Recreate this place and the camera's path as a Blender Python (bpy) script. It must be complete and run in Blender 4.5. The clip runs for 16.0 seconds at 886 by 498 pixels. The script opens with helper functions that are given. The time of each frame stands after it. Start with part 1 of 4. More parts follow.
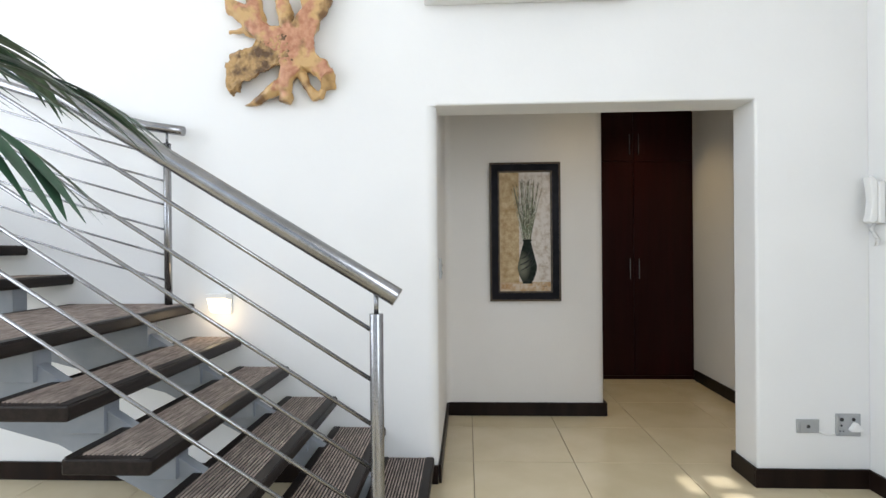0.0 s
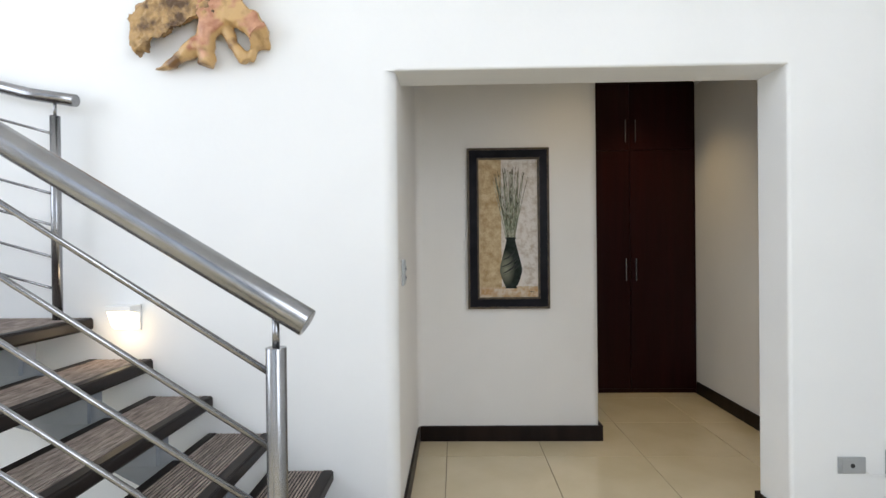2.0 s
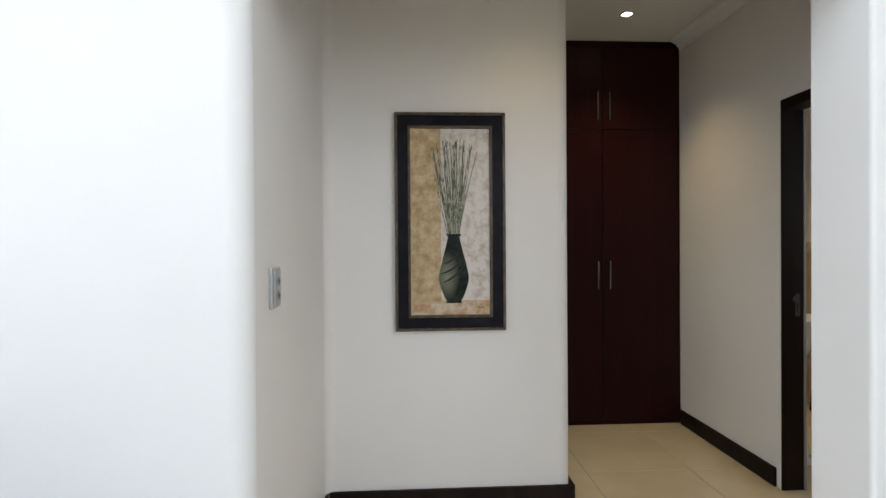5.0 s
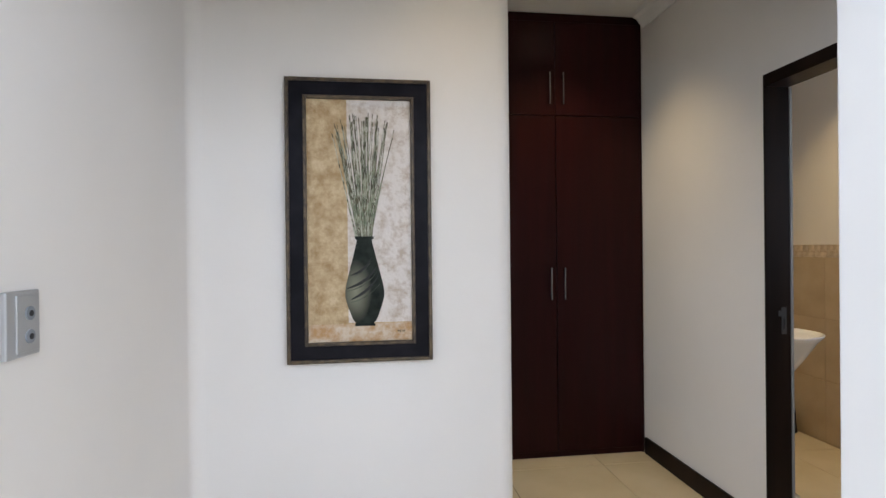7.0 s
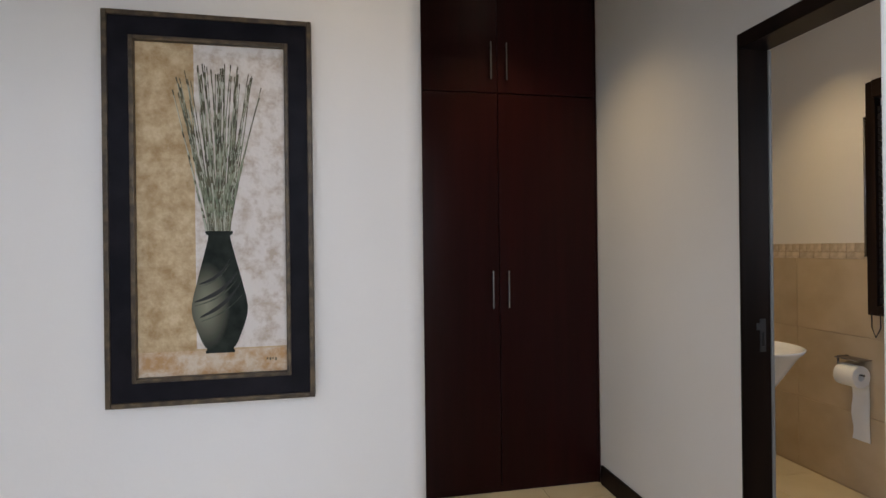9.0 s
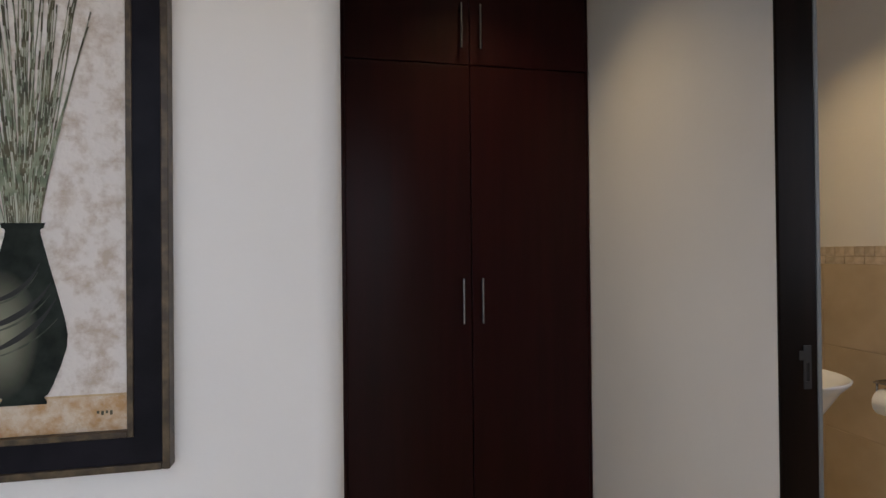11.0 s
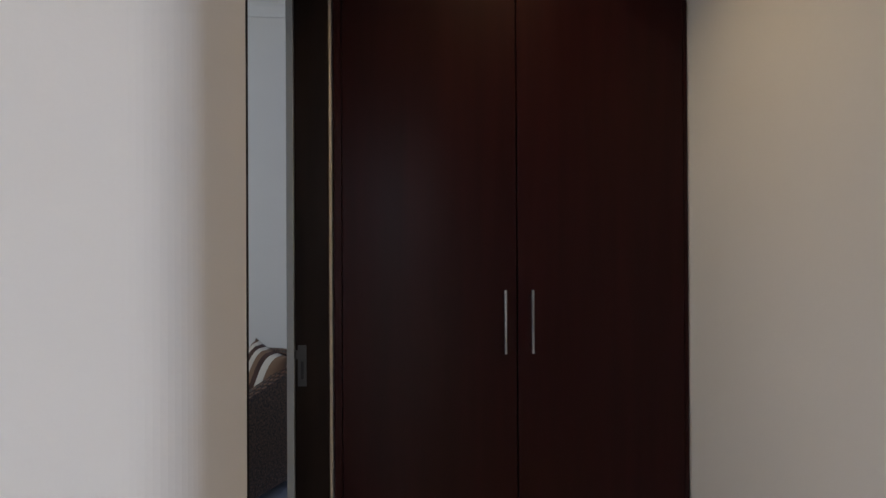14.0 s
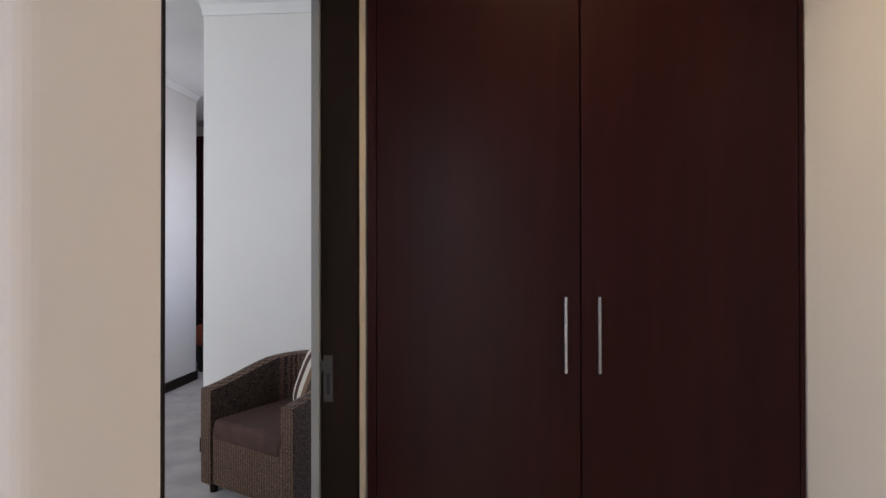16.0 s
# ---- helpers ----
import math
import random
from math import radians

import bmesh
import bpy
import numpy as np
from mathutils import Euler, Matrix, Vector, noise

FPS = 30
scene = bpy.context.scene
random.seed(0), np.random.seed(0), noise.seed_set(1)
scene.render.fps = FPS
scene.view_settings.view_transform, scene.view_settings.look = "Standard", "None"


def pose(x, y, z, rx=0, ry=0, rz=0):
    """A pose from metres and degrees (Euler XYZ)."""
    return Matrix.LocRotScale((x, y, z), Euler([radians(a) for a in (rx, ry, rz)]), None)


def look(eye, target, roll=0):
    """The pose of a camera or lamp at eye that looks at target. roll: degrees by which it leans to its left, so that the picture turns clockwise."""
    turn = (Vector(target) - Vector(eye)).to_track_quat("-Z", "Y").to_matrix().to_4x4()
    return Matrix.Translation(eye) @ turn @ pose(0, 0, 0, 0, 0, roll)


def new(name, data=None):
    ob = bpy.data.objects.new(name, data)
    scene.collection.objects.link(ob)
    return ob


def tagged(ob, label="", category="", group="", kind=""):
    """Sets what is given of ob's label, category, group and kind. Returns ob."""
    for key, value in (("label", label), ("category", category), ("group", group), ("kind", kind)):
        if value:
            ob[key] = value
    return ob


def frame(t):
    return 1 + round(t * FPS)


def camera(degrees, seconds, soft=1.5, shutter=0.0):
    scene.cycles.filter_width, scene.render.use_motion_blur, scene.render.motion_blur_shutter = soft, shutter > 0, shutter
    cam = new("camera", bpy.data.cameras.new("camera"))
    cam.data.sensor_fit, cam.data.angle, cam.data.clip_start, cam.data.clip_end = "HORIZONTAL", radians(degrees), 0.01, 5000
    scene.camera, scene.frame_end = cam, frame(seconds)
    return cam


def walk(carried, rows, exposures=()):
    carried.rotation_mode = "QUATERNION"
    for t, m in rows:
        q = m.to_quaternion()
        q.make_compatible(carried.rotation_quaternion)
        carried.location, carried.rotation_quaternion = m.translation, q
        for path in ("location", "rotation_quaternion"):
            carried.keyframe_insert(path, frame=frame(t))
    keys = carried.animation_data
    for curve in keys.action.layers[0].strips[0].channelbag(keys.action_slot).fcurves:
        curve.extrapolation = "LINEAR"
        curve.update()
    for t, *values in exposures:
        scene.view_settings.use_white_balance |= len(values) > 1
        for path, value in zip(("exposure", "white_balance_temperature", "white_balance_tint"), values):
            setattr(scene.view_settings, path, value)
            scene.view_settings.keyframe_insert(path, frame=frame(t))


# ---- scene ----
cam = camera(80.0, 16.0)
PATH = [
    (0, (0.168, -2.976, 1.332), (0.079, -0.978, 1.327), -0.5),
    (0.5, (0.186, -2.842, 1.334), (0.112, -0.843, 1.329), -0.6),
    (1, (0.219, -2.707, 1.329), (0.155, -0.708, 1.323), -0.7),
    (1.5, (0.244, -2.548, 1.339), (0.189, -0.549, 1.33), -0.6),
    (2, (0.263, -2.394, 1.334), (0.219, -0.395, 1.324), -0.6),
    (2.5, (0.295, -2.245, 1.33), (0.267, -0.245, 1.32), -0.7),
    (3, (0.313, -2.072, 1.329), (0.312, -0.072, 1.322), -0.6),
    (3.5, (0.355, -1.92, 1.338), (0.372, 0.08, 1.323), -0.5),
    (3.7, (0.369, -1.85, 1.334), (0.395, 0.15, 1.318), -0.5),
    (6, (0.537, -1.164, 1.335), (0.724, 0.827, 1.326), -0.4),
    (6.5, (0.609, -1.021, 1.33), (0.831, 0.967, 1.325), -0.5),
    (7, (0.681, -0.865, 1.343), (0.941, 1.118, 1.338), -0.6),
    (7.5, (0.739, -0.735, 1.339), (1.05, 1.241, 1.338), -0.7),
    (8, (0.83, -0.614, 1.339), (1.167, 1.357, 1.336), -0.7),
    (8.5, (0.906, -0.495, 1.34), (1.269, 1.472, 1.338), -0.7),
    (9, (0.981, -0.394, 1.331), (1.365, 1.569, 1.331), -0.7),
    (9.5, (1.07, -0.28, 1.337), (1.46, 1.682, 1.339), -0.7),
    (10, (1.114, -0.158, 1.334), (1.527, 1.799, 1.343), -0.6),
    (10.2, (1.135, -0.115, 1.332), (1.551, 1.842, 1.342), -0.6),
    (12.5, (1.368, 0.382, 1.318), (1.694, 2.356, 1.341), -0.6),
    (13, (1.398, 0.487, 1.332), (1.684, 2.466, 1.342), -0.6),
    (13.5, (1.423, 0.588, 1.337), (1.659, 2.574, 1.343), -0.4),
    (14, (1.45, 0.686, 1.334), (1.62, 2.678, 1.343), -0.3),
    (14.5, (1.48, 0.759, 1.325), (1.572, 2.757, 1.339), -0.3),
    (15, (1.512, 0.818, 1.332), (1.523, 2.818, 1.33), -0.1),
    (15.5, (1.536, 0.869, 1.333), (1.471, 2.868, 1.333), -0.0),
    (16, (1.567, 0.917, 1.327), (1.421, 2.912, 1.341), -0.1),
]
walk(cam, [(t, look(eye, target, roll)) for t, eye, target, roll in PATH],
     [(0, -0.30, 6250, 10), (3.7, -0.16, 6200, 11), (6, 0.04, 6000, 12), (7, 0.33, 5850, 14), (8.5, 0.07, 5900, 15), (9.5, -0.10, 5900, 16),
      (10.2, -0.2, 5900, 16), (12.5, -0.14, 5900, 16), (14.5, -0.05, 5950, 17), (15, 0.1, 6000, 18), (15.5, 0.22, 6050, 19), (16, 0.75, 6050, 20)])

# ---- light ----
world = bpy.data.worlds.new("world")
scene.world = world
world.use_nodes = True
wn = world.node_tree.nodes
sky = wn.new("ShaderNodeTexSky")
sky.sky_type = "NISHITA"
sky.sun_disc = False
sky.sun_elevation = radians(60)
sky.sun_rotation = radians(180)
wn["Background"].inputs["Strength"].default_value = 0.1
world.node_tree.links.new(sky.outputs["Color"], wn["Background"].inputs["Color"])

sun = new("sun", bpy.data.lights.new("sun", "SUN"))
sun.data.energy, sun.data.angle, sun.data.color = 4.0, radians(0.5), (1.0, 0.95, 0.88)
sun.matrix_world = look((0, -3.0, 5.2), (0.0, 0.0, 0.0))


def area(name, place, target, sx, sy, watts, color):
    lamp = new(name, bpy.data.lights.new(name, "AREA"))
    lamp.data.shape, lamp.data.size, lamp.data.size_y = "RECTANGLE", sx, sy
    lamp.data.energy, lamp.data.color = watts, color
    lamp.matrix_world = look(place, target)
    return lamp


DAY = (0.90, 0.95, 1.0)
area("window_light_west", (-4.85, -2.9, 3.0), (0, -2.9, 3.0), 3.6, 4.0, 265, DAY)
area("window_light_south", (-1.4, -6.35, 2.7), (-1.4, 0, 2.7), 3.4, 4.2, 60, DAY)
area("window_light_east", (2.30, -4.4, 2.3), (0, -4.0, 2.0), 2.0, 3.0, 150, DAY)
area("window_light_bedroom", (-1.6, 1.42, 1.7), (-1.2, 4.0, 1.5), 1.8, 1.5, 29, (0.92, 1.0, 0.96))
# added fill that brightens the passage wall from an unseen opening
area("fill_light_passage", (-0.36, 5.75, 1.7), (-1.4, 5.75, 1.6), 1.2, 1.4, 5, DAY)
# added cool fill before the solid wall, beside the window with the lowered blind
area("fill_light_bathroom", (3.62, 0.75, 1.6), (2.5, 0.75, 1.5), 0.9, 1.0, 4.5, (0.90, 0.95, 1.0))


def spot(name, x, y, z, watts, angle=100, blend=1.0, color=(1.0, 0.70, 0.31)):
    lamp = new(name, bpy.data.lights.new(name, "SPOT"))
    lamp.data.energy, lamp.data.color, lamp.data.spot_size, lamp.data.spot_blend = watts, color, radians(angle), blend
    lamp.data.shadow_soft_size = 0.03
    lamp.matrix_world = pose(x, y, z)
    return lamp


# ---- materials ----
def material(name, color, rough=0.5, metal=0.0, color2=None, scale=6.0, detail=4.0, stretch=(1, 1, 1), bump=0.0, bscale=60.0,
             coat=0.0, spec=0.5, vary=0.0, lo=0.35, hi=0.65, rvar=0.0, fray=0.5):
    m = bpy.data.materials.new(name)
    m.use_nodes = True
    nt = m.node_tree
    n, l = nt.nodes, nt.links
    b = n["Principled BSDF"]
    b.inputs["Roughness"].default_value = rough
    b.inputs["Metallic"].default_value = metal
    b.inputs["Specular IOR Level"].default_value = spec
    b.inputs["Coat Weight"].default_value = coat
    tc = n.new("ShaderNodeTexCoord")
    mp = n.new("ShaderNodeMapping")
    mp.inputs["Scale"].default_value = stretch
    l.new(tc.outputs["Object"], mp.inputs["Vector"])
    tex = n.new("ShaderNodeTexNoise")
    tex.inputs["Scale"].default_value, tex.inputs["Detail"].default_value, tex.inputs["Roughness"].default_value = scale, detail, fray
    l.new(mp.outputs["Vector"], tex.inputs["Vector"])
    ramp = n.new("ShaderNodeValToRGB")
    ramp.color_ramp.elements[0].position, ramp.color_ramp.elements[1].position = lo, hi
    ramp.color_ramp.elements[0].color = (*color, 1)
    ramp.color_ramp.elements[1].color = (*(color2 or [min(1, c * 1.06) for c in color]), 1)
    l.new(tex.outputs["Fac"], ramp.inputs["Fac"])
    out = ramp.outputs["Color"]
    if vary:
        info = n.new("ShaderNodeObjectInfo")
        hsv = n.new("ShaderNodeHueSaturation")
        mr = n.new("ShaderNodeMapRange")
        mr.inputs["To Min"].default_value, mr.inputs["To Max"].default_value = 1 - vary, 1 + vary
        l.new(info.outputs["Random"], mr.inputs["Value"])
        l.new(mr.outputs["Result"], hsv.inputs["Value"])
        l.new(out, hsv.inputs["Color"])
        out = hsv.outputs["Color"]
    l.new(out, b.inputs["Base Color"])
    if rvar:
        mr2 = n.new("ShaderNodeMapRange")
        mr2.inputs["To Min"].default_value, mr2.inputs["To Max"].default_value = max(0.02, rough - rvar), min(1, rough + rvar)
        l.new(tex.outputs["Fac"], mr2.inputs["Value"])
        l.new(mr2.outputs["Result"], b.inputs["Roughness"])
    if bump:
        fine = n.new("ShaderNodeTexNoise")
        fine.inputs["Scale"].default_value, fine.inputs["Detail"].default_value = bscale, 3
        l.new(mp.outputs["Vector"], fine.inputs["Vector"])
        bp = n.new("ShaderNodeBump")
        bp.inputs["Strength"].default_value, bp.inputs["Distance"].default_value = bump, 0.004
        l.new(fine.outputs["Fac"], bp.inputs["Height"])
        l.new(bp.outputs["Normal"], b.inputs["Normal"])
    return m


def glowing(name, color, strength):
    m = material(name, color, 0.4)
    b = m.node_tree.nodes["Principled BSDF"]
    b.inputs["Emission Color"].default_value = (*color, 1)
    b.inputs["Emission Strength"].default_value = strength
    return m


PLASTER = material("white_plaster", (0.78, 0.78, 0.775), 0.55, color2=(0.81, 0.81, 0.805), scale=1.3, bump=0.12, bscale=35, spec=0.3)
CREAM = material("cream_plaster", (0.74, 0.715, 0.685), 0.6, color2=(0.775, 0.75, 0.72), scale=1.2, bump=0.15, bscale=35, spec=0.3)
CEIL = material("ceiling_paint", (0.76, 0.75, 0.73), 0.8, scale=1.5, bump=0.08, bscale=40)
TILE = material("porcelain_tile", (0.62, 0.53, 0.355), 0.16, color2=(0.68, 0.59, 0.415), scale=3.0, detail=8, vary=0.025, spec=0.5, rvar=0.04)
BATHGROUT = material("beige_grout", (0.40, 0.31, 0.20), 0.9, scale=20)
GROUT = material("grout", (0.22, 0.18, 0.13), 0.9, scale=20)
DARKWOOD = material("dark_stained_trim", (0.009, 0.0055, 0.0042), 0.38, color2=(0.019, 0.011, 0.008), scale=9, stretch=(1, 1, 0.1), bump=0.05, bscale=80, spec=0.12)
MAHOG = material("mahogany_veneer", (0.0165, 0.0029, 0.0031), 0.37, color2=(0.027, 0.0046, 0.0050), scale=5, detail=6, stretch=(4, 4, 0.3), spec=0.16,
                 lo=0.25, hi=0.8, rvar=0.03, vary=0.06)
STEEL = material("brushed_steel", (0.27, 0.27, 0.28), 0.26, metal=1.0, color2=(0.31, 0.31, 0.32), scale=14)
GREYPAINT = material("grey_steel_paint", (0.20, 0.22, 0.25), 0.4, color2=(0.26, 0.28, 0.31), scale=5, bump=0.05, bscale=40)
TREAD = material("dark_stair_timber", (0.009, 0.0065, 0.0058), 0.42, color2=(0.020, 0.0145, 0.0125), scale=7, stretch=(8, 1, 8), bump=0.10, bscale=60, rvar=0.08, spec=0.16)
RIB = material("ribbed_tread_strip", (0.22, 0.175, 0.155), 0.6, color2=(0.52, 0.43, 0.38), scale=12, stretch=(10, 1, 6), bump=0.2, bscale=90, vary=0.12)
GNARL = material("gnarled_root_bark", (0.10, 0.052, 0.02), 0.55, color2=(0.46, 0.29, 0.12), scale=16, detail=10, bump=1.0, bscale=45, lo=0.36, hi=0.58)


def root_wood():
    """Honey sapwood with dark pits; the planed front shows patches of pink heartwood."""
    m = material("root_wood", (0.17, 0.085, 0.03), 0.42, color2=(0.52, 0.33, 0.14), scale=9, detail=10, bump=0.9, bscale=30, lo=0.36, hi=0.50)
    n, l = m.node_tree.nodes, m.node_tree.links
    b = n["Principled BSDF"]
    tc, sep = n.new("ShaderNodeTexCoord"), n.new("ShaderNodeSeparateXYZ")
    l.new(tc.outputs["Object"], sep.inputs["Vector"])
    depth = n.new("ShaderNodeMapRange")
    depth.inputs["From Min"].default_value, depth.inputs["From Max"].default_value = -0.074, -0.083
    l.new(sep.outputs["Y"], depth.inputs["Value"])
    patch = n.new("ShaderNodeTexNoise")
    patch.inputs["Scale"].default_value, patch.inputs["Detail"].default_value = 6.0, 3
    l.new(tc.outputs["Object"], patch.inputs["Vector"])
    edge = n.new("ShaderNodeMapRange")
    edge.inputs["From Min"].default_value, edge.inputs["From Max"].default_value = 0.48, 0.53
    l.new(patch.outputs["Fac"], edge.inputs["Value"])
    mul = n.new("ShaderNodeMath")
    mul.operation = "MULTIPLY"
    l.new(depth.outputs["Result"], mul.inputs[0]), l.new(edge.outputs["Result"], mul.inputs[1])
    grain = n.new("ShaderNodeTexNoise")
    grain.inputs["Scale"].default_value, grain.inputs["Detail"].default_value = 30.0, 6
    l.new(tc.outputs["Object"], grain.inputs["Vector"])
    heart = n.new("ShaderNodeValToRGB")
    heart.color_ramp.elements[0].position, heart.color_ramp.elements[1].position = 0.35, 0.7
    heart.color_ramp.elements[0].color, heart.color_ramp.elements[1].color = (0.36, 0.15, 0.08, 1), (0.55, 0.29, 0.17, 1)
    l.new(grain.outputs["Fac"], heart.inputs["Fac"])
    mix = n.new("ShaderNodeMixRGB")
    src = b.inputs["Base Color"].links[0].from_socket
    l.new(mul.outputs[0], mix.inputs["Fac"]), l.new(src, mix.inputs["Color1"]), l.new(heart.outputs["Color"], mix.inputs["Color2"])
    l.new(mix.outputs["Color"], b.inputs["Base Color"])
    return m


DRIFT = root_wood()
WHITEP = material("white_plastic", (0.78, 0.78, 0.77), 0.3, scale=4)
SILVER = material("silver_plate", (0.42, 0.43, 0.44), 0.35, metal=0.5, scale=10, bump=0.04)
LOCK = material("aged_lock_metal", (0.07, 0.07, 0.07), 0.45, metal=0.6, scale=10, bump=0.04)
BLACKP = material("black_hole", (0.01, 0.01, 0.012), 0.5, scale=10)
CERAMIC = material("white_ceramic", (0.80, 0.80, 0.79), 0.08, coat=0.5, scale=3)
BATHTILE = material("beige_wall_tile", (0.46, 0.36, 0.235), 0.22, color2=(0.54, 0.43, 0.29), scale=4, detail=8, vary=0.03, rvar=0.05)
BORDER = material("stone_border_tile", (0.42, 0.34, 0.24), 0.45, color2=(0.60, 0.50, 0.38), scale=22, detail=6, vary=0.12, bump=0.25, bscale=60)
PAPER = material("toilet_paper", (0.80, 0.80, 0.79), 0.9, scale=8, bump=0.2, bscale=120)
CARPET = material("grey_carpet", (0.36, 0.33, 0.33), 0.95, color2=(0.47, 0.44, 0.43), scale=5, detail=8, bump=0.6, bscale=220)
SEATC = material("brown_seat_fabric", (0.050, 0.022, 0.016), 0.8, color2=(0.070, 0.032, 0.024), scale=14, bump=0.3, bscale=160)
ORANGE = material("orange_fabric", (0.22, 0.045, 0.016), 0.8, scale=10, bump=0.2, bscale=120)
STRIPE_A = material("cream_fabric", (0.62, 0.57, 0.50), 0.85, scale=14, bump=0.2, bscale=160)
STRIPE_B = material("tan_fabric", (0.20, 0.12, 0.075), 0.85, scale=14, bump=0.2, bscale=160)
LEAF = material("palm_leaf", (0.014, 0.040, 0.022), 0.35, color2=(0.030, 0.075, 0.040), scale=16, stretch=(1, 1, 1), bump=0.1, bscale=60, vary=0.2)
BARK = material("palm_bark", (0.12, 0.08, 0.05), 0.85, color2=(0.2, 0.14, 0.09), scale=20, bump=0.5, bscale=40)
POT = material("glazed_pot", (0.05, 0.045, 0.04), 0.3, scale=6)
SOIL = material("soil", (0.03, 0.02, 0.015), 0.95, scale=30, bump=0.6)
LAMPGLOW = glowing("wall_lamp_glass", (1.0, 0.86, 0.62), 3.2)
DOWNGLOW = glowing("downlight_bulb", (1.0, 0.85, 0.6), 18.0)
FRAMEBLACK = material("picture_frame_black", (0.008, 0.008, 0.011), 0.32, color2=(0.014, 0.013, 0.017), scale=14, bump=0.05, bscale=50, spec=0.06)
GOLD = material("worn_gold_edge", (0.045, 0.031, 0.018), 0.42, metal=0.3, color2=(0.115, 0.082, 0.044), scale=40, detail=6, lo=0.42, hi=0.7)
CANVAS_TAN = material("canvas_tan_paint", (0.34, 0.225, 0.105), 0.75, color2=(0.56, 0.44, 0.27), scale=20, detail=15, fray=0.68, bump=0.8, bscale=80, lo=0.37, hi=0.63)
CANVAS_PALE = material("canvas_pale_paint", (0.44, 0.365, 0.295), 0.75, color2=(0.64, 0.595, 0.555), scale=20, detail=15, fray=0.68, bump=0.8, bscale=80, lo=0.36, hi=0.54)
CANVAS_OCHRE = material("canvas_ochre_paint", (0.42, 0.25, 0.11), 0.75, color2=(0.58, 0.49, 0.38), scale=20, detail=15, fray=0.68, bump=0.8, bscale=80, lo=0.40, hi=0.60)


def vase_paint():
    """Dark green-black paint with a broad painted sheen left of the middle."""
    m = material("painted_vase", (0.011, 0.014, 0.012), 0.6, color2=(0.026, 0.032, 0.027), scale=26, detail=8, spec=0.08)
    n, l = m.node_tree.nodes, m.node_tree.links
    b = n["Principled BSDF"]
    tc = n.new("ShaderNodeTexCoord")
    mp = n.new("ShaderNodeMapping")
    sc = (16.0, 1.0, 8.0)
    mp.inputs["Scale"].default_value = sc
    mp.inputs["Location"].default_value = (-0.610 * sc[0], -PICTURE_Y, -1.178 * sc[2])
    g = n.new("ShaderNodeTexGradient")
    g.gradient_type = "SPHERICAL"
    mix = n.new("ShaderNodeMixRGB")
    mix.inputs["Color2"].default_value = (0.24, 0.24, 0.175, 1)
    l.new(tc.outputs["Object"], mp.inputs["Vector"]), l.new(mp.outputs["Vector"], g.inputs["Vector"])
    src = b.inputs["Base Color"].links[0].from_socket
    l.new(g.outputs["Fac"], mix.inputs["Fac"]), l.new(src, mix.inputs["Color1"]), l.new(mix.outputs["Color"], b.inputs["Base Color"])
    return m


PICTURE_Y = 1.20
VASE = vase_paint()
VASEBAND = material("painted_vase_band", (0.005, 0.006, 0.005), 0.6, scale=9)
VASESHINE = material("painted_vase_highlight", (0.030, 0.038, 0.030), 0.55, color2=(0.12, 0.125, 0.095), scale=20, detail=6, spec=0.1)
TWIG_A = material("painted_twig_green", (0.13, 0.16, 0.10), 0.7, color2=(0.27, 0.29, 0.20), scale=30)
TWIG_B = material("painted_twig_dark", (0.045, 0.042, 0.024), 0.7, color2=(0.12, 0.11, 0.06), scale=30)
TWIG_C = material("painted_twig_pale", (0.33, 0.35, 0.27), 0.7, color2=(0.46, 0.46, 0.37), scale=30)
GREYEDGE = material("grey_door_edge", (0.26, 0.27, 0.27), 0.45, scale=8)
BLIND = material("dark_blind", (0.012, 0.010, 0.012), 0.4, scale=10, stretch=(1, 1, 6))
GLASS = bpy.data.materials.new("window_glass")
GLASS.use_nodes = True
GLASS.node_tree.nodes["Principled BSDF"].inputs["Transmission Weight"].default_value = 1.0
GLASS.node_tree.nodes["Principled BSDF"].inputs["Roughness"].default_value = 0.0


